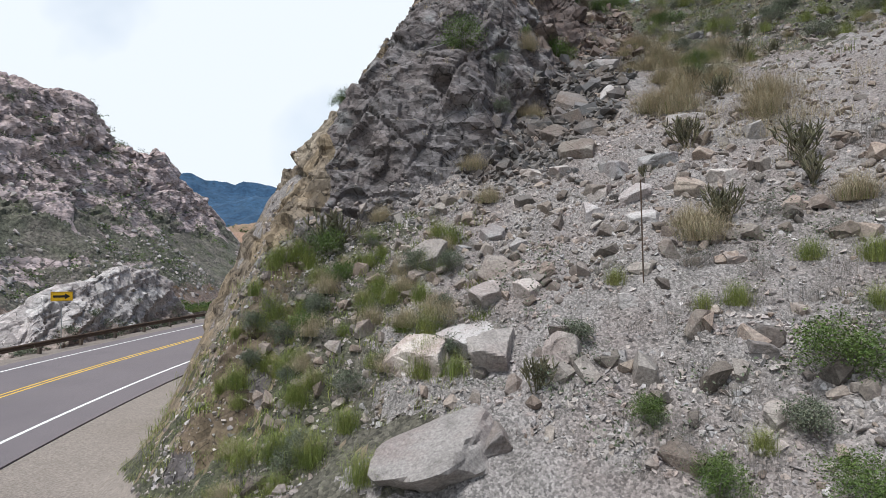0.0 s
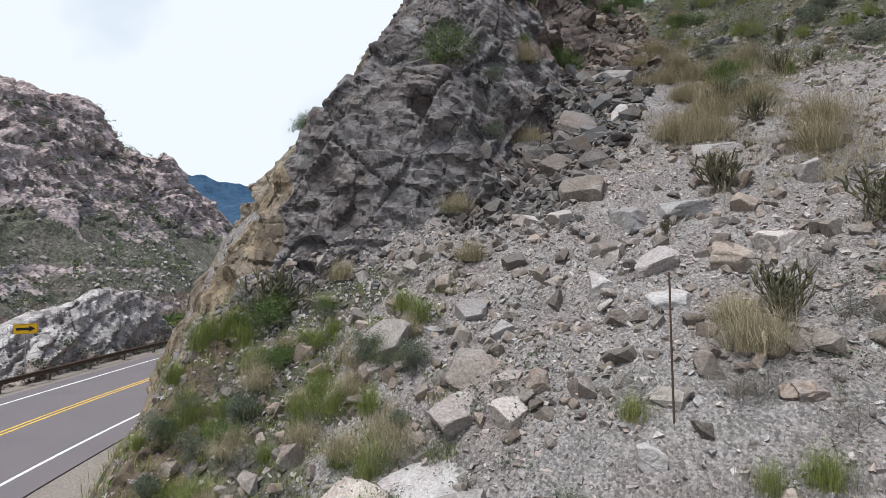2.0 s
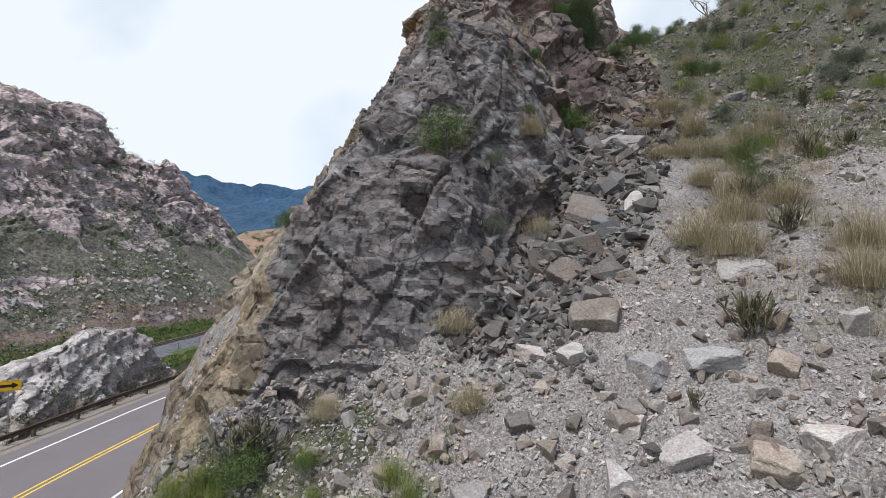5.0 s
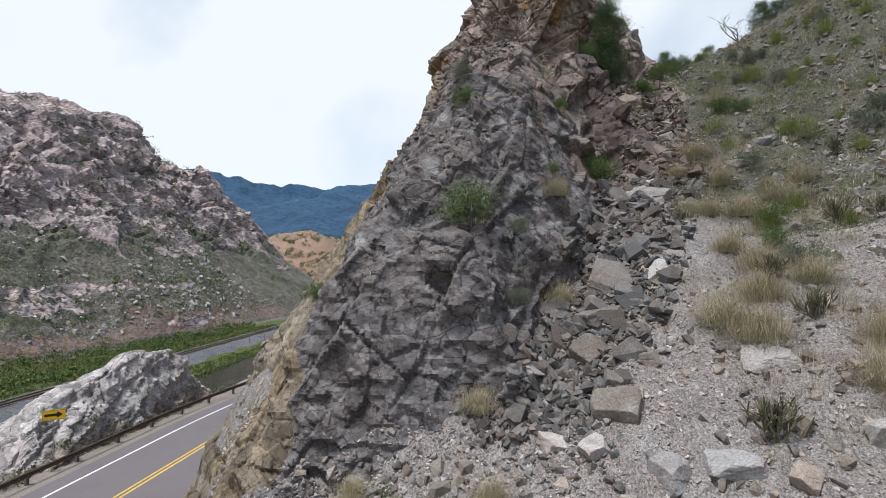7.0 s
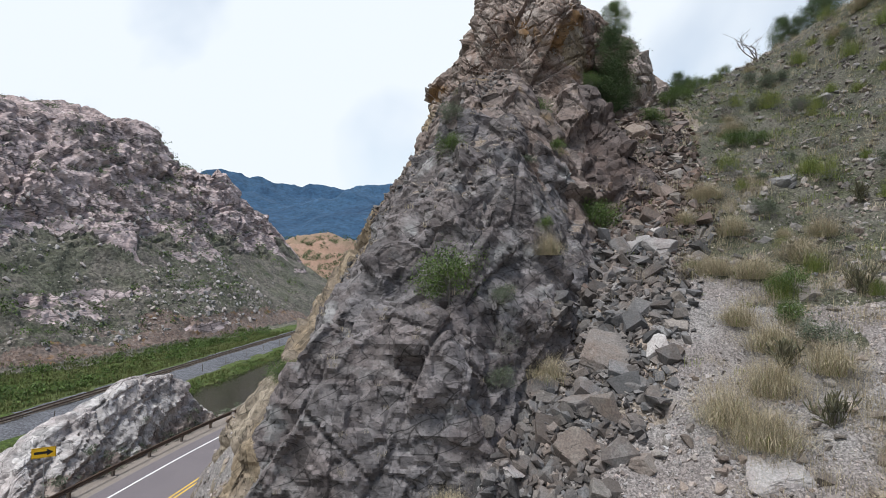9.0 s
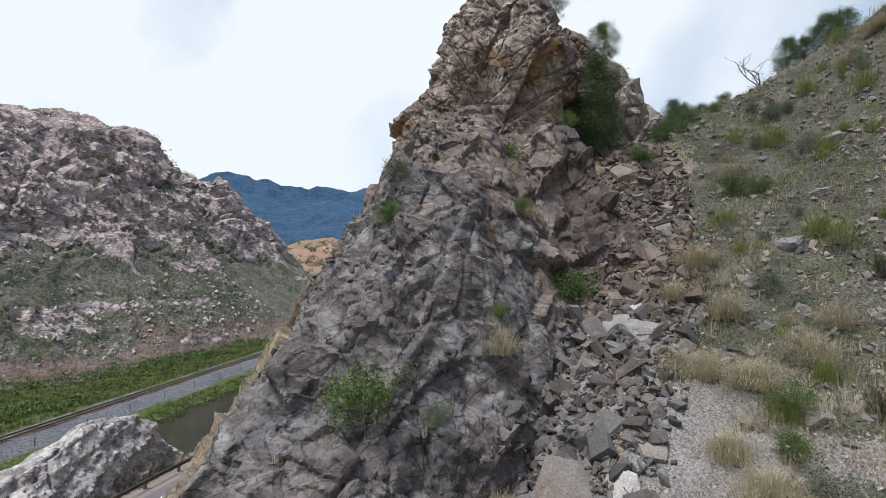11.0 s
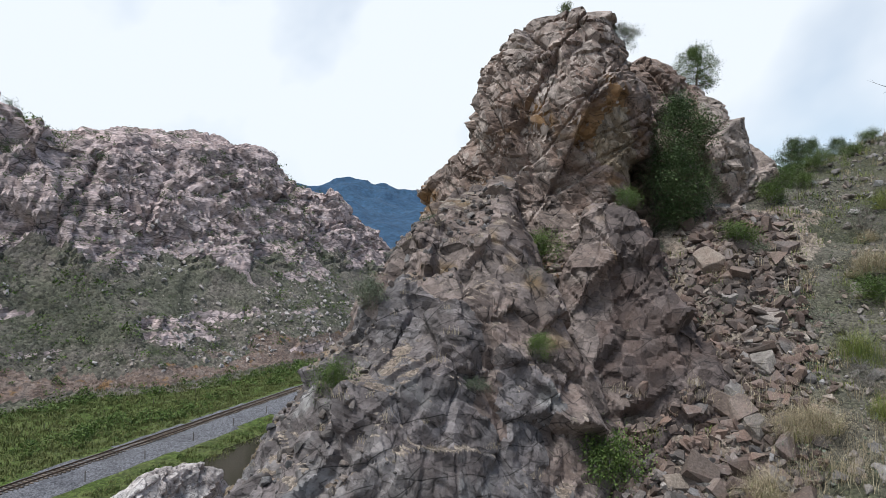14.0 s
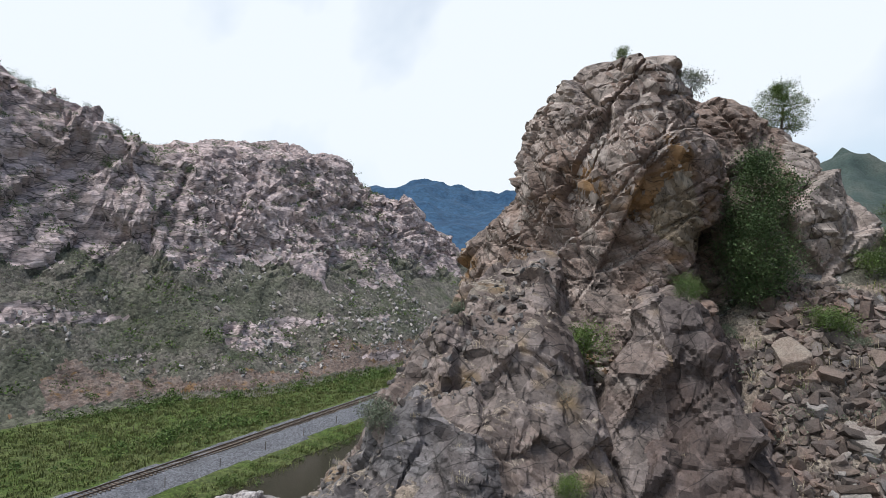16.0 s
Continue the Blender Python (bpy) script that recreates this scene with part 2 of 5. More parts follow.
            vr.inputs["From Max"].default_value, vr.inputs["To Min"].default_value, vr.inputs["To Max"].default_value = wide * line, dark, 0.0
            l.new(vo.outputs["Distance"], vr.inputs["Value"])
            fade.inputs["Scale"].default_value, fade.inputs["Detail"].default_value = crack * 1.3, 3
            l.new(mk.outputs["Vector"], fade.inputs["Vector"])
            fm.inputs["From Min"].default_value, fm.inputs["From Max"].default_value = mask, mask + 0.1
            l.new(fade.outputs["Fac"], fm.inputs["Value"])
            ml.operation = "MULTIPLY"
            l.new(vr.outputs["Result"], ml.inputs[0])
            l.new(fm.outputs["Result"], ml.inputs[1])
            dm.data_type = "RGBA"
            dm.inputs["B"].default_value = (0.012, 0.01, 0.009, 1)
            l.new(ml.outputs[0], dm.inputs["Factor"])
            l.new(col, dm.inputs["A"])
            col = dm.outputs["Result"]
        mo, mr, mx = n.new("ShaderNodeTexNoise"), n.new("ShaderNodeMapRange"), n.new("ShaderNodeMix")
        mo.inputs["Scale"].default_value, mo.inputs["Detail"].default_value, mo.inputs["Roughness"].default_value = crack * 3.0, 7, 0.72
        l.new(wob.outputs["Vector"], mo.inputs["Vector"])
        mr.inputs["From Min"].default_value, mr.inputs["From Max"].default_value, mr.inputs["To Min"].default_value, mr.inputs["To Max"].default_value = 0.32, 0.68, 0.8, 1.2
        l.new(mo.outputs["Fac"], mr.inputs["Value"])
        mx.data_type, mx.blend_type = "RGBA", "MULTIPLY"
        mx.inputs["Factor"].default_value = 1.0
        l.new(col, mx.inputs["A"])
        l.new(mr.outputs["Result"], mx.inputs["B"])
        col = mx.outputs["Result"]
        cv, cr, cm = n.new("ShaderNodeTexVoronoi"), n.new("ShaderNodeMapRange"), n.new("ShaderNodeMix")
        cv.inputs["Scale"].default_value = crack * 1.5
        cv.distance = "EUCLIDEAN"
        l.new(wob.outputs["Vector"], cv.inputs["Vector"])
        sep = n.new("ShaderNodeSeparateColor")
        l.new(cv.outputs["Color"], sep.inputs["Color"])
        cr.inputs["To Min"].default_value, cr.inputs["To Max"].default_value = 0.66, 1.36
        l.new(sep.outputs["Red"], cr.inputs["Value"])
        cm.data_type, cm.blend_type = "RGBA", "MULTIPLY"
        cm.inputs["Factor"].default_value = 1.0
        l.new(col, cm.inputs["A"])
        l.new(cr.outputs["Result"], cm.inputs["B"])
        col = cm.outputs["Result"]
    if pebble:
        pv, pr, pm, ph = n.new("ShaderNodeTexVoronoi"), n.new("ShaderNodeMapRange"), n.new("ShaderNodeMix"), n.new("ShaderNodeMath")
        pv.inputs["Scale"].default_value = pebble
        pw = n.new("ShaderNodeMix")
        pw.data_type, pw.blend_type = "RGBA", "ADD"
        pw.inputs["Factor"].default_value = 1.1 / pebble
        l.new(mp.outputs["Vector"], pw.inputs["A"])
        l.new(small.outputs["Color"], pw.inputs["B"])
        l.new(pw.outputs["Result"], pv.inputs["Vector"])
        sep = n.new("ShaderNodeSeparateColor")
        l.new(pv.outputs["Color"], sep.inputs["Color"])
        pr.inputs["To Min"].default_value, pr.inputs["To Max"].default_value = 0.4, 1.5
        l.new(sep.outputs["Green"], pr.inputs["Value"])
        pm.data_type, pm.blend_type = "RGBA", "MULTIPLY"
        pm.inputs["Factor"].default_value = 0.85
        l.new(col, pm.inputs["A"])
        l.new(pr.outputs["Result"], pm.inputs["B"])
        col = pm.outputs["Result"]
        ph.operation = "SUBTRACT"
        ph.inputs[0].default_value = 1.0
        l.new(pv.outputs["Distance"], ph.inputs[1])
        height = ph.outputs[0]
    if piece:
        oi, hm, pm = n.new("ShaderNodeObjectInfo"), n.new("ShaderNodeMapRange"), n.new("ShaderNodeMix")
        isl = n.new("ShaderNodeMath")
        isl.operation = "ADD"
        fr = n.new("ShaderNodeMath")
        fr.operation = "FRACT"
        l.new(oi.outputs["Random"], isl.inputs[0])
        l.new(geo.outputs["Random Per Island"], isl.inputs[1])
        l.new(isl.outputs[0], fr.inputs[0])
        hm.inputs["To Min"].default_value, hm.inputs["To Max"].default_value = 1 - piece, 1 + piece
        l.new(fr.outputs[0], hm.inputs["Value"])
        pm.data_type, pm.blend_type = "RGBA", "MULTIPLY"
        pm.inputs["Factor"].default_value = 1.0
        l.new(col, pm.inputs["A"])
        l.new(hm.outputs["Result"], pm.inputs["B"])
        tint, tm, fs = n.new("ShaderNodeValToRGB"), n.new("ShaderNodeMix"), n.new("ShaderNodeMath")
        fs.operation = "MULTIPLY_ADD"
        fs.inputs[1].default_value, fs.inputs[2].default_value = 7.31, 0.17
        f2 = n.new("ShaderNodeMath")
        f2.operation = "FRACT"
        l.new(fr.outputs[0], fs.inputs[0])
        l.new(fs.outputs[0], f2.inputs[0])
        tint.color_ramp.elements[0].color, tint.color_ramp.elements[1].color = (0.95, 0.99, 1.04, 1), (1.05, 0.985, 0.93, 1)
        l.new(f2.outputs[0], tint.inputs["Fac"])
        tm.data_type, tm.blend_type = "RGBA", "MULTIPLY"
        tm.inputs["Factor"].default_value = 1.0
        l.new(pm.outputs["Result"], tm.inputs["A"])
        l.new(tint.outputs["Color"], tm.inputs["B"])
        col = tm.outputs["Result"]
    l.new(col, b.inputs["Base Color"])
    if bump:
        bp = n.new("ShaderNodeBump")
        bp.inputs["Strength"].default_value, bp.inputs["Distance"].default_value = bump, 0.45 / pebble if pebble else 0.6 / fine * scale
        l.new(height, bp.inputs["Height"])
        normal = bp.outputs["Normal"]
        for k, tall in ((3.0, 0.8 * chip),) if crack else ():
            # chipped facets: each cell tilted its own way
            fv, fd, fc, ft, fb = n.new("ShaderNodeTexVoronoi"), n.new("ShaderNodeVectorMath"), n.new("ShaderNodeVectorMath"), n.new("ShaderNodeVectorMath"), n.new("ShaderNodeBump")
            fv.inputs["Scale"].default_value = crack * k
            fd.operation, fc.operation, ft.operation = "SUBTRACT", "SUBTRACT", "DOT_PRODUCT"
            fc.inputs[1].default_value = (0.5, 0.5, 0.5)
            l.new(mp.outputs["Vector"], fv.inputs["Vector"])
            l.new(mp.outputs["Vector"], fd.inputs[0])
            l.new(fv.outputs["Position"], fd.inputs[1])
            l.new(fv.outputs["Color"], fc.inputs[0])
            l.new(fd.outputs["Vector"], ft.inputs[0])
            l.new(fc.outputs["Vector"], ft.inputs[1])
            fb.inputs["Strength"].default_value, fb.inputs["Distance"].default_value = 1.0, tall
            l.new(ft.outputs["Value"], fb.inputs["Height"])
            l.new(normal, fb.inputs["Normal"])
            normal = fb.outputs["Normal"]
        l.new(normal, b.inputs["Normal"])
    return m


M_GRAVEL = material("pale gravel", [(0.154, 0.141, 0.131), (0.224, 0.204, 0.194), (0.192, 0.165, 0.154), (0.262, 0.243, 0.233)], 2.0, 0.95, 1.0, 60, pebble=26)
M_TURF = material("dry hillside turf", [(0.0762, 0.0696, 0.0517), (0.0994, 0.0914, 0.0729), (0.0596, 0.0609, 0.0371), (0.116, 0.108, 0.0914)], 2.0, 0.95, 1.0, 30, pebble=14)
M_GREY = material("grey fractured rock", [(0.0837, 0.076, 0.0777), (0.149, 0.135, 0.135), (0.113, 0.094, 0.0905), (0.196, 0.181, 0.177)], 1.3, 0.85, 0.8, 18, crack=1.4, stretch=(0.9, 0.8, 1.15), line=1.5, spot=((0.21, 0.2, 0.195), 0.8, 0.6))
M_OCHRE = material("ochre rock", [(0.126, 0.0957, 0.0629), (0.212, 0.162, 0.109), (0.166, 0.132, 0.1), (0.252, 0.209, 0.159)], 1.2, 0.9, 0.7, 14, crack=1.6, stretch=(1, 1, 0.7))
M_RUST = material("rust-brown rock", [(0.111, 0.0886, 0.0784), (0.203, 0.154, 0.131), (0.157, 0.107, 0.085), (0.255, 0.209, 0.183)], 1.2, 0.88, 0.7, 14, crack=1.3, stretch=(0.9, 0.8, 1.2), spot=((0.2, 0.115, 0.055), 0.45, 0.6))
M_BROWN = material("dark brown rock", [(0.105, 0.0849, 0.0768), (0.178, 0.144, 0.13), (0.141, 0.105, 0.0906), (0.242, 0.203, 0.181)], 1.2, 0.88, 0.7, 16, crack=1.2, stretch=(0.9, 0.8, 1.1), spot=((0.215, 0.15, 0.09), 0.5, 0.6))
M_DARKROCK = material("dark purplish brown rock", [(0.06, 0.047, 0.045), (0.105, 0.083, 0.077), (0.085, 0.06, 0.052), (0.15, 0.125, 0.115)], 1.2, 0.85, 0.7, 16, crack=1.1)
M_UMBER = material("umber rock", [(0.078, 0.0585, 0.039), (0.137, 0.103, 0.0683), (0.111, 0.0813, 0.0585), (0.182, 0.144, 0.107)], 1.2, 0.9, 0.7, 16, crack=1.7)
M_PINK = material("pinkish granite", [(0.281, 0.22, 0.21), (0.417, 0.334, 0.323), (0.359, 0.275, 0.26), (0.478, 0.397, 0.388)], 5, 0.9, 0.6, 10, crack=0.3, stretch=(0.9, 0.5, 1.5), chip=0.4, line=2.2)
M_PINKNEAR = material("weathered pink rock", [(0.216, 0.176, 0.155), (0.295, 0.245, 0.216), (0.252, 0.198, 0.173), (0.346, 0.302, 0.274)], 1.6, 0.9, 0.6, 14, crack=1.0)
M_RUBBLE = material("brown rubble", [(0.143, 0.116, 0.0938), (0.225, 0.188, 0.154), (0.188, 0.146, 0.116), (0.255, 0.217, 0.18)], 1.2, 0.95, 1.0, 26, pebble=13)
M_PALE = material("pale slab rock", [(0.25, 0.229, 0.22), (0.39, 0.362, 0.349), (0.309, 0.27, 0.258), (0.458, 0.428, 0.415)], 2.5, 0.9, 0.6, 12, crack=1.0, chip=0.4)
M_TALUS = material("talus slope", [(0.0695, 0.0695, 0.0496), (0.109, 0.106, 0.0774), (0.148, 0.129, 0.109), (0.0595, 0.0695, 0.0377)], 9, 0.95, 0.9, 40, pebble=1.6)
M_MEADOW = material("green meadow", [(0.0404, 0.0646, 0.0118), (0.062, 0.0909, 0.0184), (0.0859, 0.103, 0.0323), (0.0458, 0.07, 0.0151)], 5, 0.95, 0.8, 40, pebble=2.5)
M_ASPHALT = material("asphalt", [(0.115, 0.0994, 0.106), (0.143, 0.123, 0.129), (0.129, 0.11, 0.116)], 5, 0.85, 0.25, 120)
M_SHOULDER = material("dirt shoulder", [(0.176, 0.148, 0.128), (0.22, 0.187, 0.163), (0.198, 0.167, 0.143)], 3, 0.95, 0.5, 50)
M_BALLAST = material("railway ballast", [(0.0765, 0.0774, 0.0873), (0.131, 0.13, 0.142), (0.099, 0.0972, 0.105)], 3, 0.95, 0.9, 30, pebble=5)
M_WHITE = material("white road paint", [(0.6, 0.6, 0.58), (0.75, 0.75, 0.72)], 1, 0.8, 0.2, 60)
M_YELLOW = material("yellow road paint", [(0.62, 0.4, 0.05), (0.7, 0.46, 0.06)], 1, 0.8, 0.2, 60)
# the blue of distant haze is put into the forest colour
M_HAZE_FOREST = material("forested mountain with painted haze", [(0.009, 0.0294, 0.0632), (0.0165, 0.046, 0.0938), (0.03, 0.069, 0.122), (0.012, 0.0368, 0.0765)], 600, 1, 0.0, 20)
M_GREENMT = material("wooded mountain", [(0.02, 0.035, 0.032), (0.045, 0.062, 0.055), (0.08, 0.085, 0.072)], 60, 1, 0.0, 20)
M_REDHILL = material("red earth hill", [(0.224, 0.133, 0.0924), (0.264, 0.168, 0.119), (0.176, 0.133, 0.0858)], 25, 0.95, 0.0, 20)
M_WATER = bpy.data.materials.new("river water")
M_WATER.use_nodes = True


def water_nodes():
    n, l = M_WATER.node_tree.nodes, M_WATER.node_tree.links
    b = n["Principled BSDF"]
    b.inputs["Base Color"].default_value = (0.028, 0.026, 0.016, 1)
    b.inputs["Roughness"].default_value = 0.12
    t, bp = n.new("ShaderNodeTexNoise"), n.new("ShaderNodeBump")
    t.inputs["Scale"].default_value = 1.5
    bp.inputs["Strength"].default_value, bp.inputs["Distance"].default_value = 0.12, 0.1
    l.new(t.outputs["Fac"], bp.inputs["Height"])
    l.new(bp.outputs["Normal"], b.inputs["Normal"])


water_nodes()


# ---- mesh makers ----
def mesh_object(name, verts, faces, mats, index=None, smooth=False):
    me = bpy.data.meshes.new(name)
    verts, faces = np.asarray(verts, np.float32), np.asarray(faces, np.int32)
    k = faces.shape[1]
    me.vertices.add(len(verts))
    me.vertices.foreach_set("co", verts.ravel())
    me.loops.add(faces.size)
    me.loops.foreach_set("vertex_index", faces.ravel())
    me.polygons.add(len(faces))
    me.polygons.foreach_set("loop_start", np.arange(0, faces.size, k, dtype=np.int32))
    for m in mats:
        me.materials.append(m)
    if index is not None:
        me.polygons.foreach_set("material_index", np.asarray(index, np.int32))
    me.polygons.foreach_set("use_smooth", np.full(len(faces), smooth))
    me.update()
    me.validate()
    return new(name, me)


def grid_faces(nu, nv, wrap=False):
    i = np.arange(nu * nv).reshape(nv, nu)
    if wrap:
        i = np.concatenate([i, i[:, :1]], 1)
    return np.stack([i[:-1, :-1], i[:-1, 1:], i[1:, 1:], i[1:, :-1]], -1).reshape(-1, 4)


def spread(points):
    """Grid lines through breakpoints: (start, step), ..., (end, 0)."""
    out = []
    for (a, s), (b, _) in zip(points, points[1:]):
        out += list(np.linspace(a, b, max(1, round((b - a) / s)), endpoint=False))
    return np.array(out + [points[-1][0]])


def field(xs, ys, form):
    gx, gy = np.meshgrid(xs, ys)
    gz = form(gx, gy)
    dzy, dzx = np.gradient(gz, ys, xs)
    nrm = np.stack([-dzx, -dzy, np.ones_like(gz)], -1)
    nrm /= np.linalg.norm(nrm, axis=-1, keepdims=True)
    return np.stack([gx, gy, gz], -1).reshape(-1, 3), nrm.reshape(-1, 3)


def face_normals(v, f):
    n = np.cross(v[f[:, 2]] - v[f[:, 0]], v[f[:, 3]] - v[f[:, 1]])
    return n / (np.linalg.norm(n, axis=1, keepdims=True) + 1e-9)


# ---- hillside ----
def crag_relief(p, k=1.0):
    """Skewed blocks below, upright jointed columns on the upper face, all with small broken facets."""
    up = np.clip((p[:, 1] - 23.6) / 0.8, 0, 1)
    return k * (0.85 * (1 - 0.5 * up) * fracture(p, 2.4, (12, -28, 20), (1.0, 1.2, 0.9), 11, joint=0.02, depth=0.04, tilt=0.5, step=0.2, soft=0.06)
                + 0.2 * (1 - up) * facets(p, 1.0, (-14, 22, 38), (1.1, 1.0, 0.75), 31, joint=0.05, depth=0.3, tilt=0.8, step=0.5, soft=0.07)
                + 0.55 * up * facets(p, 1.1, (4, 7, 43), (0.9, 1.2, 1.6), 35, joint=0.04, depth=0.3, tilt=0.7, step=0.6, soft=0.06)
                + 0.1 * facets(p, 0.5, (20, -25, 10), (1.3, 1.0, 0.65), 51, joint=0.07, depth=0.45, tilt=0.9, step=0.6, soft=0.09)
                + 0.2 * fbm(p * 0.3, 3, 7))


def block_relief(p):
    """A rock broken along a few large flat faces."""
    return (0.8 * facets(p, 1.6, (10, -20, 30), (1.0, 1.0, 1.3), 15, joint=0.03, depth=0.12, tilt=0.9, step=0.4, soft=0.08)
            + 0.2 * facets(p, 0.6, (-15, 30, 10), (1.0, 1.2, 0.8), 39, joint=0.06, depth=0.4, tilt=0.8, step=0.5, soft=0.08) + 0.15 * fbm(p * 0.4, 3, 7))


def hill_relief(p):
    return 0.22 * fbm(p * 0.45, 3, 3) + 0.12 * fbm(p * 1.7, 3, 9) + 0.045 * fbm(p * 6, 2, 14)


HX = spread([(-13, 0.25), (-9, 0.12), (14, 0.16), (24, 0.4), (40, 1.0), (80, 0)])
HY = spread([(-30, 1.0), (4, 0.25), (8, 0.1), (24, 0.12), (46, 0.4), (60, 1.5), (110, 0)])
hv, hn = field(HX, HY, hill_form)
hw = np.clip((hv[:, 2] - ROAD_Z) / 1.5, 0, 1)
hv[:, 2] += hill_relief(hv) * hw
HZ = hv[:, 2].reshape(len(HY), len(HX))


def make_hillside():
    f = grid_faces(len(HX), len(HY))
    c = hv[f].mean(1)
    turf = 0.9 * fbm(c * np.array([0.22, 0.22, 0.1]), 4, 77) + np.clip((c[:, 1] - 27) / 7, -2.2, 1) + np.clip((c[:, 0] - 9) / 6, -1, 0.7) + 0.5 * fbm(c * 1.6, 3, 78)
    idx = np.where(turf > 0.35, 1, 0)
    idx[(c[:, 0] + 0.12 * (c[:, 1] - 10) + 1.3 * fbm(c * 0.9, 3, 76) < -0.6) & (c[:, 1] < 17.5)] = 1
    idx[(c[:, 2] < ROAD_Z + 0.35)] = 2
    fall = np.abs(c[:, 0] - np.interp(c[:, 1], [18, 38], [2.6, 9.4]) + 0.8 * fbm(c, 3, 79)) < 2.4
    idx[fall & (c[:, 1] > 20) & (c[:, 1] < 39)] = 4
    fn = face_normals(hv, f)
    idx[(fn[:, 0] < -0.62) & (c[:, 0] < -1)] = 3
    ob = mesh_object("hillside", hv, f, [M_GRAVEL, M_TURF, M_SHOULDER, M_OCHRE, M_RUBBLE], idx, smooth=True)
    tagged(ob, "steep hillside of pale gravel, loose stones and dry turf", "hillside", kind="structure")


make_hillside()


def split(name, label, v, f, idx, kinds):
    """One rock as a thing with a mesh for each kind of face."""
    e = tagged(new(name), label, "rock outcrop", "rock outcrops")
    for i, (nm, mat) in enumerate(kinds):
        g = f[idx == i]
        if len(g):
            used, inv = np.unique(g, return_inverse=True)
            ob = mesh_object(nm, v[used], inv.reshape(-1, 4), [mat], smooth=True)
            ob.data.set_sharp_from_angle(angle=radians(12))
            ob.parent = e
    return e


def carve(name, xs, ys, form, relief, base, kinds, pick, label, keep=-0.6):
    v, n = field(xs, ys, form)
    v = v + n * relief(v)[:, None]
    f = grid_faces(len(xs), len(ys))
    c = v[f].mean(1)
    f = f[c[:, 2] > base(c[:, 0], c[:, 1]) + keep]
    return split(name, label, v, f, pick(v[f].mean(1), face_normals(v, f)), kinds)


def crag_pick(c, n):
    w = 0.5 * fbm(c * 0.5, 3, 41)
    edge = np.interp(c[:, 1], [16, 19, 22, 27, 30, 34], [-4.9, -4.3, -3.9, -3.0, -2.3, -2.4])
    idx = np.where(c[:, 0] + 1.2 * w < edge, 1, 0)
    idx[(c[:, 1] + 3 * w > 27.0) & (idx == 0)] = 2
    idx[(c[:, 1] + 4 * w > 24) & (n[:, 2] > 0.84) & (fbm(c * 0.6, 2, 45) > -0.15)] = 3
    return idx


crag = carve("rock_outcrop", spread([(-12.2, 0.09), (-6.5, 0.042), (6, 0.07), (8, 0)]), spread([(16, 0.05), (18, 0.028), (21, 0.036), (24, 0.028), (30, 0.045), (35, 0.12), (38, 0)]), lambda x, y: crag_form(x, y) - 1.3 * np.clip((17.4 - y) / 1.3, 0, 1) ** 2, lambda p: crag_relief(p) * np.clip((p[:, 2] - ROAD_Z) / 4, 0.1, 1),
             hill_form, [("grey_face", M_GREY), ("ochre_flank", M_OCHRE), ("rust_ridge", M_BROWN), ("rubble_ledge", M_RUBBLE)], crag_pick, "grey fractured rock spur with ochre flank above the road")
carve("rock_outcrop", np.arange(-8, -2, 0.05), np.arange(10.5, 18.2, 0.05),
      lambda x, y: hill_form(x, y) - 0.75 + 1.25 * np.exp(-((x + 4.9 - 0.12 * (y - 14)) / 1.25) ** 2) * np.clip((y - 10.5) / 1.5, 0, 1) * np.clip((18.2 - y) / 0.8, 0, 1),
      lambda p: crag_relief(p, 0.65) * np.clip((p[:, 2] - ROAD_Z) / 3, 0.1, 1), hill_form, [("grey_face", M_GREY), ("umber_face", M_UMBER)],
      lambda c, n: np.where(fbm(c * 0.5, 3, 43) > -0.15, 1, 0), "low grey rock outcrop on the bank above the road", keep=-0.35)
carve("rock_outcrop", np.arange(3, 9, 0.035), np.arange(29.5, 36, 0.035), block_form, block_relief, hill_form,
      [("rust_face", M_BROWN), ("dark_face", M_DARKROCK)], lambda c, n: np.where(c[:, 0] + 0.8 * fbm(c * 0.5, 3, 46) > 5.6, 1, 0), "blocky dark purplish brown rock outcrop among loose stones")


def loft(name, levels, relief, kinds, pick, label, nu, dz, power=2.6):
    z0, z1 = levels[0][0], levels[-1][0]
    zs = np.linspace(z0, z1, int((z1 - z0) / dz))
    a = np.linspace(0, 2 * np.pi, nu, endpoint=False)
    lv = np.array(levels)
    cx, cy, rx, ry = (np.interp(zs, lv[:, 0], lv[:, k])[:, None] for k in (1, 2, 3, 4))
    ca, sa = np.cos(a)[None], np.sin(a)[None]
    r = (np.abs(ca) ** power + np.abs(sa) ** power) ** (-1 / power)
    p = np.stack([cx + rx * r * ca, cy + ry * r * sa, np.repeat(zs[:, None], nu, 1)], -1).reshape(-1, 3)
    out = np.stack([np.repeat(ca, len(zs), 0), np.repeat(sa, len(zs), 0), 0.25 + 0 * p[:, 0].reshape(len(zs), nu)], -1).reshape(-1, 3)
    p = p + out * relief(p)[:, None]
    f = grid_faces(nu, len(zs), True)
    last = p[-nu:]
    caps, inner = [], last
    centre = last.mean(0) + np.array([0, 0, 0.15])
    for k in range(1, 7):
        inner = centre + (last - centre) * (1 - k / 6.0 * 0.995) + np.array([0, 0, 0.12 * math.sin(k * 0.5)])
        caps.append(inner)
    v = np.concatenate([p] + caps)
    rows = len(zs) + 6
    f = grid_faces(nu, rows, True)
    return split(name, label, v, f, pick(v[f].mean(1), face_normals(v, f)), kinds)


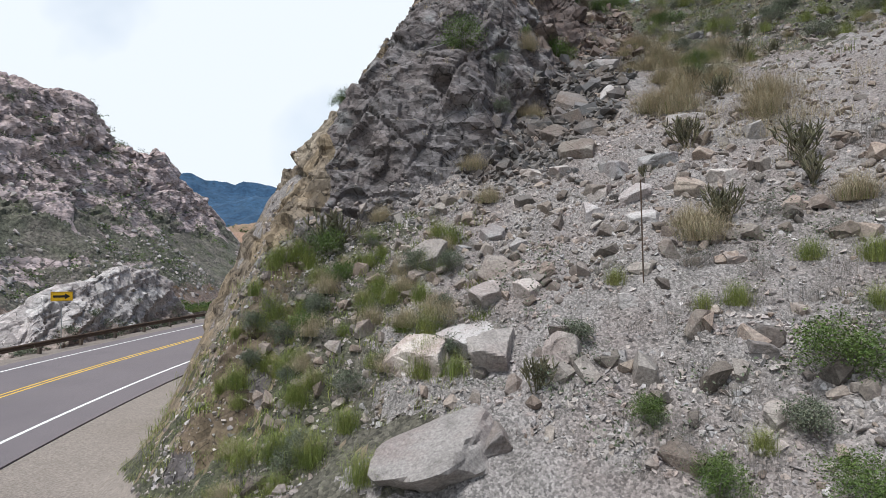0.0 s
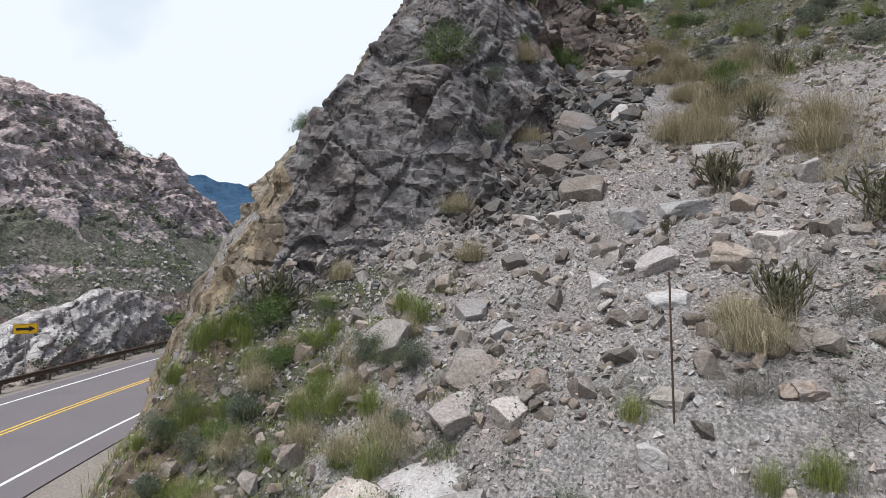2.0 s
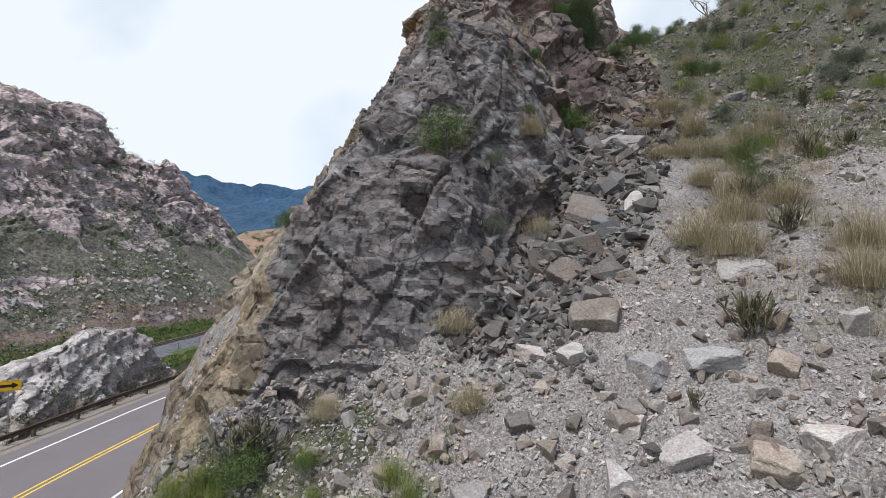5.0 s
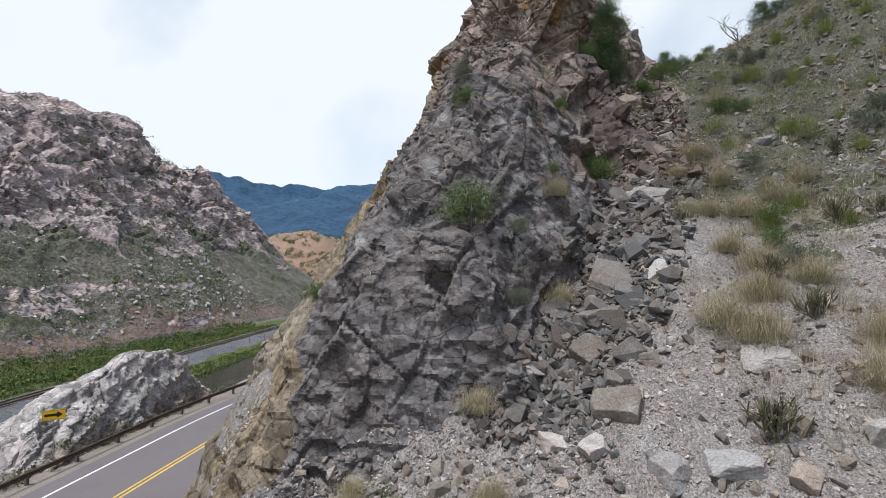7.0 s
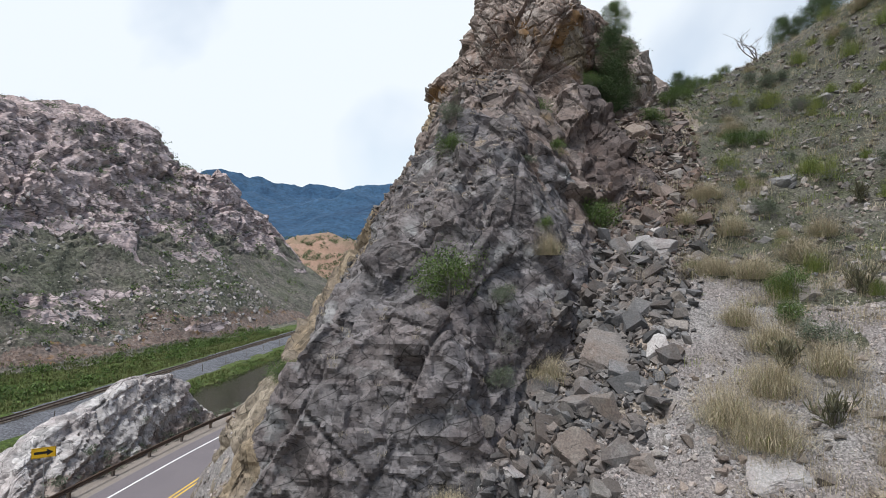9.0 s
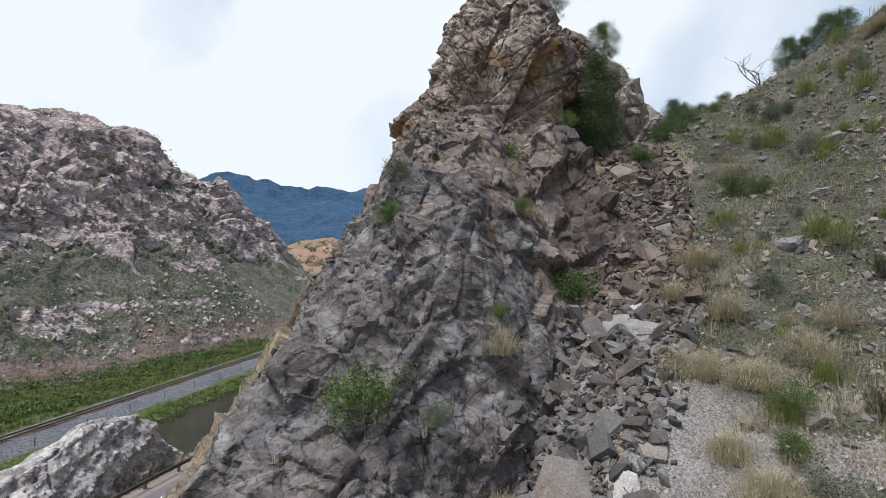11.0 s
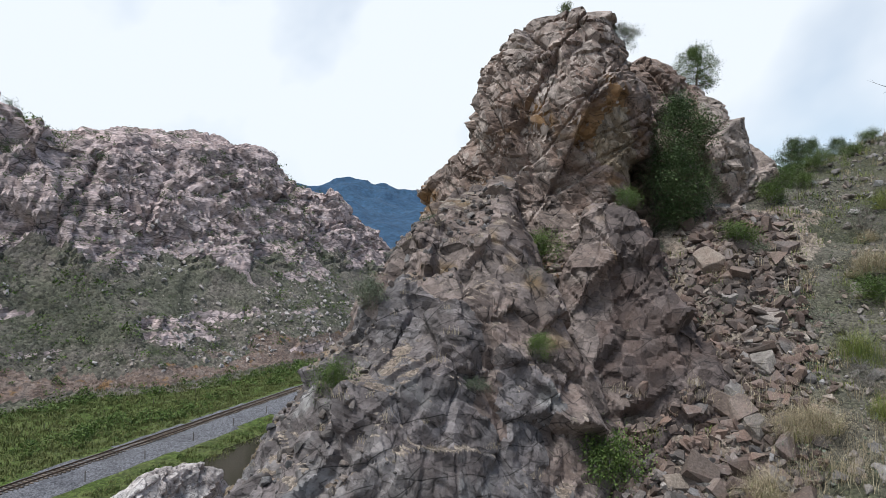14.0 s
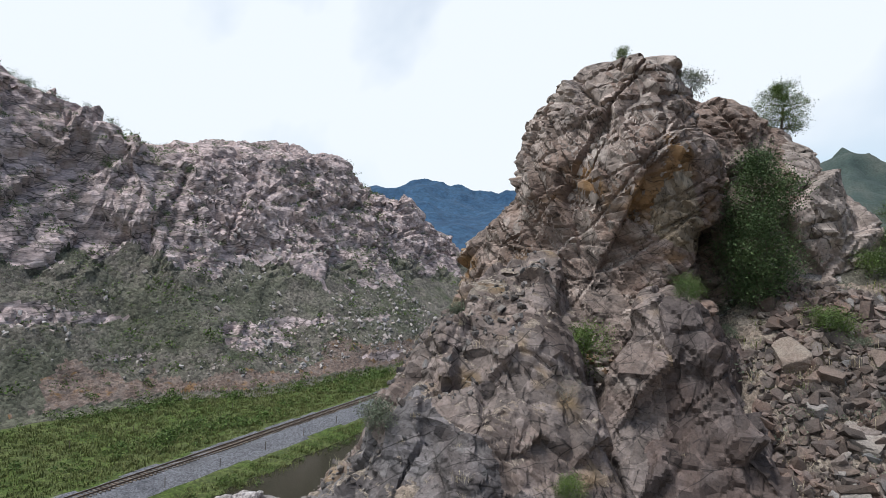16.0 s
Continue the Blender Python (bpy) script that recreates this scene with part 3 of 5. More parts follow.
def spire_relief(p):
    """Thick beds that dip steeply across the face, cut by joints; thinner beds near the top."""
    top = np.clip((p[:, 2] - 26.6) / 1.4, 0, 1)
    return (0.95 * fracture(p, 2.7, (18, -34, 24), (1.1, 0.9, 1.5), 12, joint=0.02, depth=0.12, tilt=0.6, step=0.35, soft=0.06)
            + 0.16 * (1 - top) * fracture(p, 1.1, (10, -48, 30), (1.7, 1.0, 0.55), 33, joint=0.05, depth=0.9, tilt=0.55, step=0.6, soft=0.1)
            + 0.2 * top * fracture(p, 1.0, (4, 14, 12), (2.2, 1.6, 0.45), 37, joint=0.06, depth=0.9, tilt=0.3, step=0.8, soft=0.1)
            + 0.15 * facets(p, 0.62, (22, -40, 12), (1.5, 1.0, 0.55), 53, joint=0.07, depth=0.5, tilt=0.9, step=0.55, soft=0.09)
            + 0.35 * fbm(p * 0.35, 3, 8))


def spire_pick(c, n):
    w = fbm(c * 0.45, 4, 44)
    # paler pink on left-facing faces and the top, darker rust brown elsewhere
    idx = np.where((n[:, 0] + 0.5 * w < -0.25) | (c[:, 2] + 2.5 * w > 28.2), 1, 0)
    idx[(np.hypot((c[:, 0] - 5.4) / 1.0, (c[:, 2] - 24.2) / 1.6) + 0.6 * w < 0.8)] = 2
    idx[(c[:, 0] < 0.2) & (c[:, 2] + 2 * w < 23.2)] = 2
    return idx


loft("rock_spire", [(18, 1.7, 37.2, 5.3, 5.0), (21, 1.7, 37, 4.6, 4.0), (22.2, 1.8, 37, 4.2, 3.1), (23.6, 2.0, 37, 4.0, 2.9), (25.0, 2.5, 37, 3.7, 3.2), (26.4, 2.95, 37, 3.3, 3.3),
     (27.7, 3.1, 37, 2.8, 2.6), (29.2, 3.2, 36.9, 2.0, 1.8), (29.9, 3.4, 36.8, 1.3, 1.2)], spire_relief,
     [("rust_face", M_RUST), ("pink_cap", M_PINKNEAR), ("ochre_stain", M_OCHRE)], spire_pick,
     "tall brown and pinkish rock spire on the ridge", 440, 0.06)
loft("rock_spire", [(19, 7.2, 42.7, 5.4, 4.6), (22, 7.7, 42.5, 5.0, 4.2), (24, 7.4, 42.5, 4.5, 3.8), (26.5, 6.8, 42.5, 3.4, 3.0), (28.4, 6.4, 42.4, 2.3, 2.2), (29.6, 5.8, 42.4, 1.2, 1.2)],
     spire_relief, [("pink_face", M_PINKNEAR), ("rust_face", M_RUST)], lambda c, n: np.where((n[:, 1] < -0.3) & (c[:, 0] + fbm(c * 0.5, 3, 2) < 8.2), 1, 0), "broad pale pink rock dome behind the juniper", 380, 0.07, 2.1)

# ---- valley floor, road, river ----
def make_ground():
    ys = spread([(-400, 60), (-40, 8), (0, 2), (160, 4), (400, 40), (1000, 300), (4600, 0)])
    e = spread([(-4000, 500), (-500, 60), (-120, 8), (-64, 0.8), (2, 10), (140, 60), (400, 500), (4000, 0)])
    gx, gy = np.meshgrid(e, ys)
    gx = gx - 26.1
    z = valley_form(gx, gy)
    p = np.stack([gx, gy, z], -1).reshape(-1, 3)
    p[:, 2] += np.where(p[:, 2] < ROAD_Z - 0.3, 0.12 * fbm(p * 0.5, 3, 5), 0)
    f = grid_faces(len(e), len(ys))
    c = p[f].mean(1)
    ed = c[:, 0] + 26.1 + 0.5 * fbm(c * 0.2, 3, 19)
    idx = np.zeros(len(f), int)
    idx[(ed > -46) & (ed < -37)] = 1
    idx[(ed > -37) & (ed < -14)] = 2
    idx[ed >= -14] = 3
    ob = mesh_object("ground", p, f, [M_MEADOW, M_BALLAST, M_MEADOW, M_SHOULDER], idx, smooth=True)
    tagged(ob, "valley floor of green meadow, ballast bank and dirt", "ground", kind="structure")
    y = np.arange(-60, 330, 6.0)
    x = -26.1 + 0 * y
    v = np.concatenate([np.stack([x - 34, y, 0 * y + WATER_Z], 1), np.stack([x - 13, y, 0 * y + WATER_Z], 1)])
    k = len(y)
    i = np.arange(k - 1)
    tagged(mesh_object("water", v, np.stack([i, i + k, i + k + 1, i + 1], 1), [M_WATER], smooth=True), "dark brown slow river water", "river", kind="structure")


make_ground()


def strip(name, lo, hi, z, mat, ys, label, cat, thick=0.0):
    """A band along the road between two offsets from the yellow line."""
    x = road_x(ys)
    rows = [np.stack([x + o, ys, 0 * ys + zz], 1) for o, zz in ((lo, z - thick), (lo, z), (hi, z), (hi, z - thick))]
    k = len(ys)
    i = np.arange(k - 1)
    f = np.concatenate([np.stack([a * k + i, (a + 1) * k + i, (a + 1) * k + i + 1, a * k + i + 1], 1) for a in range(3)])
    return tagged(mesh_object(name, np.concatenate(rows), f, [mat]), label, cat, kind="structure")


RY = np.arange(-40, 170, 1.0)
strip("road", -5.2, 5.6, ROAD_Z, M_ASPHALT, RY, "two-lane purplish grey asphalt road", "road", 0.3)
strip("white_edge_line", -3.98, -3.83, ROAD_Z + 0.006, M_WHITE, RY, "white painted edge line", "road marking")
strip("white_edge_line", 4.15, 4.3, ROAD_Z + 0.006, M_WHITE, RY, "white painted edge line", "road marking")
strip("yellow_centre_line", -0.22, -0.1, ROAD_Z + 0.006, M_YELLOW, RY, "yellow painted centre line", "road marking")
strip("yellow_centre_line", 0.1, 0.22, ROAD_Z + 0.006, M_YELLOW, RY, "yellow painted centre line", "road marking")

def slab_relief(p):
    return (0.7 * fracture(p, 3.0, (-22, 14, 8), (1.2, 1.9, 0.6), 14, joint=0.035, depth=0.3, tilt=0.35, step=0.5, soft=0.1)
            + 0.5 * facets(p, 1.5, (-24, 12, 15), (1.2, 1.5, 0.6), 36, joint=0.06, depth=0.4, tilt=0.55, step=0.5, soft=0.15)
            + 0.1 * facets(p, 0.6, (-24, 12, 40), (1.2, 1.3, 0.7), 56, joint=0.15, depth=0.8, tilt=0.7, soft=0.2) + 0.3 * fbm(p * 0.35, 3, 8))


slab = carve("rock_slab", np.arange(-38, -25.5, 0.08), np.arange(26, 57.5, 0.08), slab_form, slab_relief,
             valley_form, [("pale_face", M_PALE), ("lower_ledge", M_PINKNEAR)], lambda c, n: np.where(c[:, 2] + 1.2 * fbm(c * 0.4, 3, 4) < -0.2, 1, 0), "pale tilted rock slab outcrop beside the guard rail")


def far_relief(p):
    w = np.clip((p[:, 2] - 14) / 16, 0.0, 1)
    ledge = np.clip(fbm(p * np.array([0.03, 0.03, 0.2]), 3, 88) * 2.4 - 1.05, 0, 1)
    bend = 0.9 * fbm(p * 0.035, 3, 91)
    bed = (p @ np.array([0.38, 0.27, 0.88])) / 3.6 + 1.6 * bend
    col = (p @ np.array([0.8, 0.57, -0.12])) / 5.5 + 0.9 * bend
    right = np.clip((p[:, 1] - 118) / 30, 0.15, 0.9)
    saw = lambda u: 1.1 * (u % 1 - 0.5) * (0.3 + 1.4 * hash01(np.floor(u), 0 * p[:, 0], 0 * p[:, 0], 5)) - 0.9 * np.exp(-((u % 1) / 0.13) ** 2) - 0.9 * np.exp(-((1 - u % 1) / 0.13) ** 2)
    return ((np.maximum(w, 0.6 * ledge) * (6.5 * fracture(p, 22, (34, 12, -12), (0.7, 1.0, 1.3), 13, joint=0.045, depth=0.35, tilt=0.5, step=0.4, soft=0.08)
            + 0.8 * right * saw(bed) + 1.2 * (1 - right) * saw(col)
            + 2.0 * fracture(p, 8, (40, -8, 10), (1.0, 1.3, 0.6), 35, joint=0.09, depth=1.1, tilt=0.5, step=0.55, soft=0.14)
            + 0.7 * facets(p, 5.0, (36, 8, 20), (1.0, 1.4, 0.6), 55, joint=0.16, depth=0.9, tilt=0.6, soft=0.18))
            + 1.8 * fbm(p * 0.05, 4, 6) + 0.3 * fbm(p * 0.35, 3, 16)) * np.clip((p[:, 2] + 9) / 6, 0, 1))


def make_far():
    xs = spread([(-260, 6), (-175, 0.62), (-84, 1.0), (-66, 0)])
    ys = spread([(20, 2.0), (70, 0.62), (215, 1.0), (345, 0)])
    v, n = field(xs, ys, far_form)
    v = v + n * far_relief(v)[:, None]
    f = grid_faces(len(xs), len(ys))
    c = v[f].mean(1)
    f = f[c[:, 0] < cliff_base(c[:, 1]) + 5]
    c, fn = v[f].mean(1), face_normals(v, f)
    w = fbm(c * 0.08, 4, 60)
    led = np.clip(fbm(c * np.array([0.03, 0.03, 0.2]), 3, 88) * 2.4 - 1.05, 0, 1)
    grassy = (fn[:, 2] > 0.86) & (w > -0.1)
    rock = ((c[:, 2] + 9 * w > 22) & ~grassy) | ((led > 0.45) & (fn[:, 2] < 0.8))
    idx = np.where(rock, 0, 1)
    idx[(c[:, 2] < -4.5 + 6 * w) & (c[:, 2] > -8) & ~rock] = 2
    ob = mesh_object("far_cliffs", v, f, [M_PINK, M_TALUS, M_RUST], idx, smooth=True)
    ob.data.set_sharp_from_angle(angle=radians(12))
    tagged(ob, "pinkish granite cliffs over shrubby talus across the river", "cliff", kind="structure")


make_far()


def ridge(name, dist, depth, az, elev, mat, label, rough, n=240, m=40, seed=1):
    """A far range: az in degrees from straight ahead, elev its skyline in degrees."""
    a = np.radians(np.linspace(az[0], az[-1], n))
    top = dist * np.tan(np.radians(np.interp(np.degrees(a), az, elev)))
    t = np.linspace(0, 1, m)[:, None]
    r = dist - depth * (1 - t)
    x, y = r * np.sin(a), r * np.cos(a)
    z = -9 + (top[None] + 9) * t ** 0.8
    p = np.stack([x + 0 * z, y + 0 * z, z], -1).reshape(-1, 3)
    p[:, 2] += rough * fbm(p / (dist * 0.06), 5, seed) * np.repeat(np.clip(t[:, 0] * 1.2, 0, 1), n)
    ob = mesh_object(name, p, grid_faces(n, m), [mat], smooth=True)
    tagged(ob, label, "mountain", kind="structure")


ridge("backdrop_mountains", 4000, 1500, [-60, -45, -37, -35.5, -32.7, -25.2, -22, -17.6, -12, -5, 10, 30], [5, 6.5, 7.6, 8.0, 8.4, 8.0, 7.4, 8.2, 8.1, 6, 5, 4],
      M_HAZE_FOREST, "distant forested mountain range in painted blue haze", 70)
ridge("backdrop_hill", 1300, 500, [0, 4, 6, 8.3, 10.4, 14, 20, 40, 60], [5, 8.8, 9.7, 10.9, 10.2, 9, 9.5, 8, 5], M_GREENMT, "wooded green mountain beyond the ridge", 30, seed=4)
ridge("backdrop_red_hill", 470, 160, [-32, -26, -22, -19, -15, -10, 0], [1.0, 3.6, 4.4, 4.6, 3.5, 2.6, 1.0], M_REDHILL, "reddish hill dotted with junipers", 6, seed=9)

# ---- plants and stones: colours ----
M_STONE = material("grey stones", [(0.104, 0.0976, 0.0928), (0.18, 0.166, 0.156), (0.152, 0.132, 0.12), (0.232, 0.218, 0.204)], 0.8, 0.9, 0.5, 16, piece=0.45)
M_DARKSTONE = material("brown-grey angular stones", [(0.06, 0.056, 0.055), (0.125, 0.116, 0.111), (0.115, 0.095, 0.084), (0.195, 0.182, 0.172)], 0.8, 0.88, 0.5, 16, piece=0.5)
M_PALESTONE = material("pale stones", [(0.23, 0.209, 0.195), (0.35, 0.322, 0.302), (0.3, 0.255, 0.238), (0.43, 0.4, 0.38)], 0.8, 0.92, 0.6, 16, piece=0.3)
M_TANSTONE = material("tan stones", [(0.128, 0.108, 0.0935), (0.23, 0.2, 0.174), (0.187, 0.149, 0.128), (0.306, 0.276, 0.246)], 0.8, 0.9, 0.6, 16, piece=0.45)
M_REDSTONE = material("rust-brown angular stones", [(0.068, 0.0544, 0.048), (0.124, 0.0992, 0.0864), (0.12, 0.0832, 0.0688), (0.188, 0.164, 0.148)], 0.8, 0.88, 0.5, 16, piece=0.5)
M_BLOND = material("dry blond grass", [(0.297, 0.248, 0.162), (0.387, 0.329, 0.225), (0.252, 0.207, 0.126)], 0.5, 0.8, 0, 20, piece=0.3)
M_GRASS = material("fresh green grass", [(0.1, 0.14, 0.03), (0.17, 0.2, 0.05), (0.22, 0.22, 0.08)], 0.4, 0.75, 0, 20, piece=0.35)
M_LEAF = material("green shrub leaves", [(0.045, 0.078, 0.018), (0.075, 0.118, 0.026), (0.105, 0.145, 0.038)], 0.4, 0.7, 0, 20, piece=0.4)
M_SAGE = material("grey-green sage leaves", [(0.0825, 0.101, 0.0638), (0.112, 0.131, 0.0863), (0.143, 0.154, 0.109)], 0.4, 0.8, 0, 20, piece=0.3)
M_JUNIPER = material("dark juniper foliage", [(0.035, 0.06, 0.022), (0.06, 0.095, 0.034), (0.085, 0.125, 0.045)], 0.5, 0.75, 0, 20, piece=0.4)
M_TWIG = material("grey dead twigs", [(0.12, 0.11, 0.0976), (0.184, 0.168, 0.152), (0.152, 0.13, 0.114)], 0.4, 0.9, 0, 20, piece=0.3)
M_BARK = material("brown bark", [(0.09, 0.07, 0.055), (0.14, 0.11, 0.085)], 0.4, 0.95, 0.4, 30)
M_CHOLLA = material("cholla stems", [(0.075, 0.075, 0.045), (0.11, 0.105, 0.06), (0.14, 0.12, 0.085)], 0.3, 0.85, 0.5, 40, piece=0.2)
M_RUSTY = material("rusted steel", [(0.06, 0.04, 0.03), (0.1, 0.065, 0.045)], 0.5, 0.8, 0.3, 60)
M_ZINC = material("dull galvanised steel", [(0.3, 0.3, 0.3), (0.38, 0.38, 0.37)], 0.6, 0.5, 0.1, 40, metal=0.7)
M_SIGN = material("yellow sign face", [(0.75, 0.42, 0.015), (0.8, 0.47, 0.02)], 0.6, 0.5, 0, 30)
M_BLACK = material("black sign paint", [(0.012, 0.012, 0.012), (0.02, 0.02, 0.02)], 0.6, 0.5, 0, 30)
M_TIE = material("weathered timber", [(0.1, 0.08, 0.065), (0.16, 0.13, 0.105)], 0.6, 0.95, 0.4, 30, piece=0.2)

from mathutils.bvhtree import BVHTree

rng = np.random.default_rng(5)
GROUND_TREES = [BVHTree.FromObject(o, bpy.context.evaluated_depsgraph_get()) for o in scene.objects
                if o.type == "MESH" and (o.parent or o).name.split(".")[0] in ("hillside", "rock_outcrop", "rock_spire", "rock_slab", "ground", "far_cliffs")]


def drop(x, y, z=90.0):
    """The highest ground at a place, and its normal."""
    best, nrm = -99.0, Vector((0, 0, 1))
    for t in GROUND_TREES:
        h, n, _, _ = t.ray_cast(Vector((x, y, z)), Vector((0, 0, -1)))
        if h is not None and h.z > best:
            best, nrm = h.z, n if n.z > 0 else -n
    return best, nrm


def part(name, verts, faces, mat, parent, label=""):
    ob = mesh_object(name, verts, faces, [mat])
    ob.parent = parent
    if label:
        ob["label"] = label
    return ob


# ---- stones ----
def hull_stone(seed, flat, corners=13, boxy=0.6):
    """An angular stone, about one metre across."""
    r = np.random.default_rng(seed)
    p = r.normal(size=(corners, 3))
    p /= np.linalg.norm(p, axis=1, keepdims=True)
    p = np.sign(p) * np.abs(p) ** boxy * np.array([0.5, 0.5 * r.uniform(0.6, 0.95), 0.5 * flat])
    bm = bmesh.new()
    for q in p:
        bm.verts.new(q)
    g = bmesh.ops.convex_hull(bm, input=bm.verts)
    bmesh.ops.delete(bm, geom=[v for v in g["geom_interior"] if isinstance(v, bmesh.types.BMVert)], context="VERTS")
    bmesh.ops.triangulate(bm, faces=bm.faces)
    bm.verts.index_update()
    v = np.array([q.co[:] for q in bm.verts])
    f = np.array([[q.index for q in t.verts] for t in bm.faces])
    bm.free()
    return v, f


CHUNKS = [hull_stone(100 + i, 0.75) for i in range(9)]
PEBBLES = [hull_stone(150 + i, 0.7, 8) for i in range(9)]
PLATES = [hull_stone(200 + i, 0.42, 11, 0.4) for i in range(12)]


def turned(n, tilt):
    """A lean on the ground's normal with a random heading."""
    z = n + Vector(rng.normal(0, tilt, 3))
    q = z.normalized().to_track_quat("Z", "Y").to_matrix() @ Matrix.Rotation(rng.uniform(0, 6.283), 3, "Z")
    return np.array(q)


def stone_field(name, places, shapes, mat, label, sink=0.2, tilt=0.25, cat="stones"):
    vs, fs, k = [], [], 0
    for x, y, s in places:
        z, n = drop(x, y)
        if z < ROAD_Z - 12:
            continue
        v, f = shapes[rng.integers(len(shapes))]
        w = (v * s * rng.uniform(0.75, 1.25, 3)) @ turned(n, tilt).T + np.array([x, y, z + s * (0.3 - sink)])
        vs.append(w)
        fs.append(f + k)
        k += len(v)
    ob = mesh_object(name, np.concatenate(vs), np.concatenate(fs), [mat])
    return tagged(ob, label, cat, kind="stuff")


def in_area(n, x0, x1, y0, y1, weight):
    p = np.stack([rng.uniform(x0, x1, n), rng.uniform(y0, y1, n), np.zeros(n)], 1)
    keep = rng.uniform(0, 1, n) < weight(p)
    return p[keep][:, :2]


def open_slope(p):
    """Where the bare gravel of the slope lies (1) and where it is rock or road (0)."""
    x, y = p[:, 0], p[:, 1]
    over = np.maximum(crag_form(x, y), block_form(x, y)) - hill_form(x, y)
    dome = ((x - 7.4) / 5.6) ** 2 + ((y - 42.5) / 4.8) ** 2 < 1
    return (over < 0.25) & (hill_form(x, y) > ROAD_Z + 0.3) & ~dome


CHUTE = np.array([(2.6, 18.8), (4.2, 21.5), (5.6, 24.5), (7.2, 28), (8.2, 31.2), (8.7, 34), (9.5, 37.5)])


def chute(p):
    """How far into the rockfall chute a place lies, 0 to 1."""
    cx = np.interp(p[:, 1], CHUTE[:, 1], CHUTE[:, 0])
    half = np.interp(p[:, 1], [17, 20, 26, 32, 38], [1.3, 2.4, 2.3, 2.3, 1.5])
    clear = (block_form(p[:, 0], p[:, 1]) < hill_form(p[:, 0], p[:, 1]) + 0.1) & (crag_form(p[:, 0], p[:, 1]) < hill_form(p[:, 0], p[:, 1]) + 0.5)
    return np.clip(1.25 - np.abs(p[:, 0] - cx) / half, 0, 1) * (p[:, 1] > 17.5) * (p[:, 1] < 38.5) * clear


def sized(p, lo, hi, power=2.2):
    return [(x, y, lo + (hi - lo) * rng.uniform() ** power) for x, y in p]


def make_stones():
    patch = lambda p, f, s: 0.5 + 0.8 * fbm(p * f, 3, s)
    grit = in_area(72000, -7, 15, 5.5, 28, lambda p: open_slope(p) * np.clip(patch(p, 0.5, 91) + 0.15, 0.25, 1) * np.clip((30 - p[:, 1]) / 13, 0.15, 1) * np.clip((17 - p[:, 0]) / 7, 0.15, 1))
    stone_field("gravel_stones", sized(grit, 0.035, 0.16, 2.2), PEBBLES, M_PALESTONE, "small pale stones strewn over the gravel slope", 0.2, 0.5)
    mid = in_area(11000, -7, 18, 5, 42, lambda p: open_slope(p) * np.clip(patch(p, 0.4, 92), 0.06, 1) * np.clip((44 - p[:, 1]) / 24, 0.2, 1))
    stone_field("loose_stones", sized(mid, 0.09, 0.36, 2.4), CHUNKS, M_TANSTONE, "grey and tan loose stones on the slope", 0.2, 0.4)
    fall = in_area(44000, -1, 13, 17, 39, lambda p: (chute(p) > 0.05) * np.clip(chute(p) * 1.2, 0, 1) * 0.6)
    low = fall[:, 1] + rng.normal(0, 1.5, len(fall)) < 28
    stone_field("rockfall_stones", sized(fall[low], 0.1, 0.44, 1.9), PLATES, M_DARKSTONE, "angular grey rockfall stones filling the chute", 0.05, 0.55)
    stone_field("rockfall_stones", sized(fall[~low], 0.1, 0.42, 2.0), PLATES, M_REDSTONE, "angular rust-brown rockfall stones in the upper chute", 0.05, 0.55)
    foot = in_area(5000, -6, 4, 16, 20, lambda p: open_slope(p) * 0.25)
    stone_field("rockfall_stones", sized(foot, 0.06, 0.3), CHUNKS, M_STONE, "grey stones gathered at the foot of the rock", 0.15, 0.5)
    ledge = in_area(9000, -4, 6, 23.5, 34, lambda p: (crag_form(p[:, 0], p[:, 1]) - hill_form(p[:, 0], p[:, 1]) > 0.3) * np.clip(patch(p, 0.4, 95) - 0.1, 0, 1) * (p[:, 0] < 2.2) * 0.7)
    stone_field("rubble_stones", sized(ledge, 0.05, 0.28), CHUNKS, M_DARKSTONE, "brown rubble on the ledges of the rock", 0.15, 0.4)
    high = in_area(19000, 9, 34, 23, 48, lambda p: open_slope(p) * np.clip(patch(p, 0.25, 97), 0.05, 1) * 0.5)
    stone_field("hillside_stones", sized(high, 0.07, 0.42, 3), CHUNKS, M_STONE, "scattered grey stones among dry grass", 0.2, 0.4)
    far = in_area(9000, -135, -84, 70, 230, lambda p: (far_form(p[:, 0], p[:, 1]) > -6) * (far_form(p[:, 0], p[:, 1]) < 34) * np.clip(patch(p, 0.05, 98), 0.03, 1))
    stone_field("talus_boulders", sized(far, 0.35, 2.0, 3.5), CHUNKS, M_PALESTONE, "pale boulders strewn over the far talus", 0.2, 0.3)


make_stones()


def single_stones(name, places, shapes, mat, label, cat, group, sink=0.1, tilt=0.5):
    """Stones that can be told apart, each an object on a shared mesh."""
    meshes = []
    for v, f in shapes:
        me = mesh_object(name, v, f, [mat])
        meshes.append(me.data)
        bpy.data.objects.remove(me)
    for x, y, s in places:
        z, n = drop(x, y)
        ob = new(name, meshes[rng.integers(len(meshes))])
        k = s * rng.uniform(0.75, 1.25, 3)
        ob.matrix_world = Matrix.Translation((x, y, z + s * (0.25 - sink))) @ Matrix(turned(n, tilt)).to_4x4() @ Matrix.Diagonal((*k, 1))
        tagged(ob, label, cat, group)


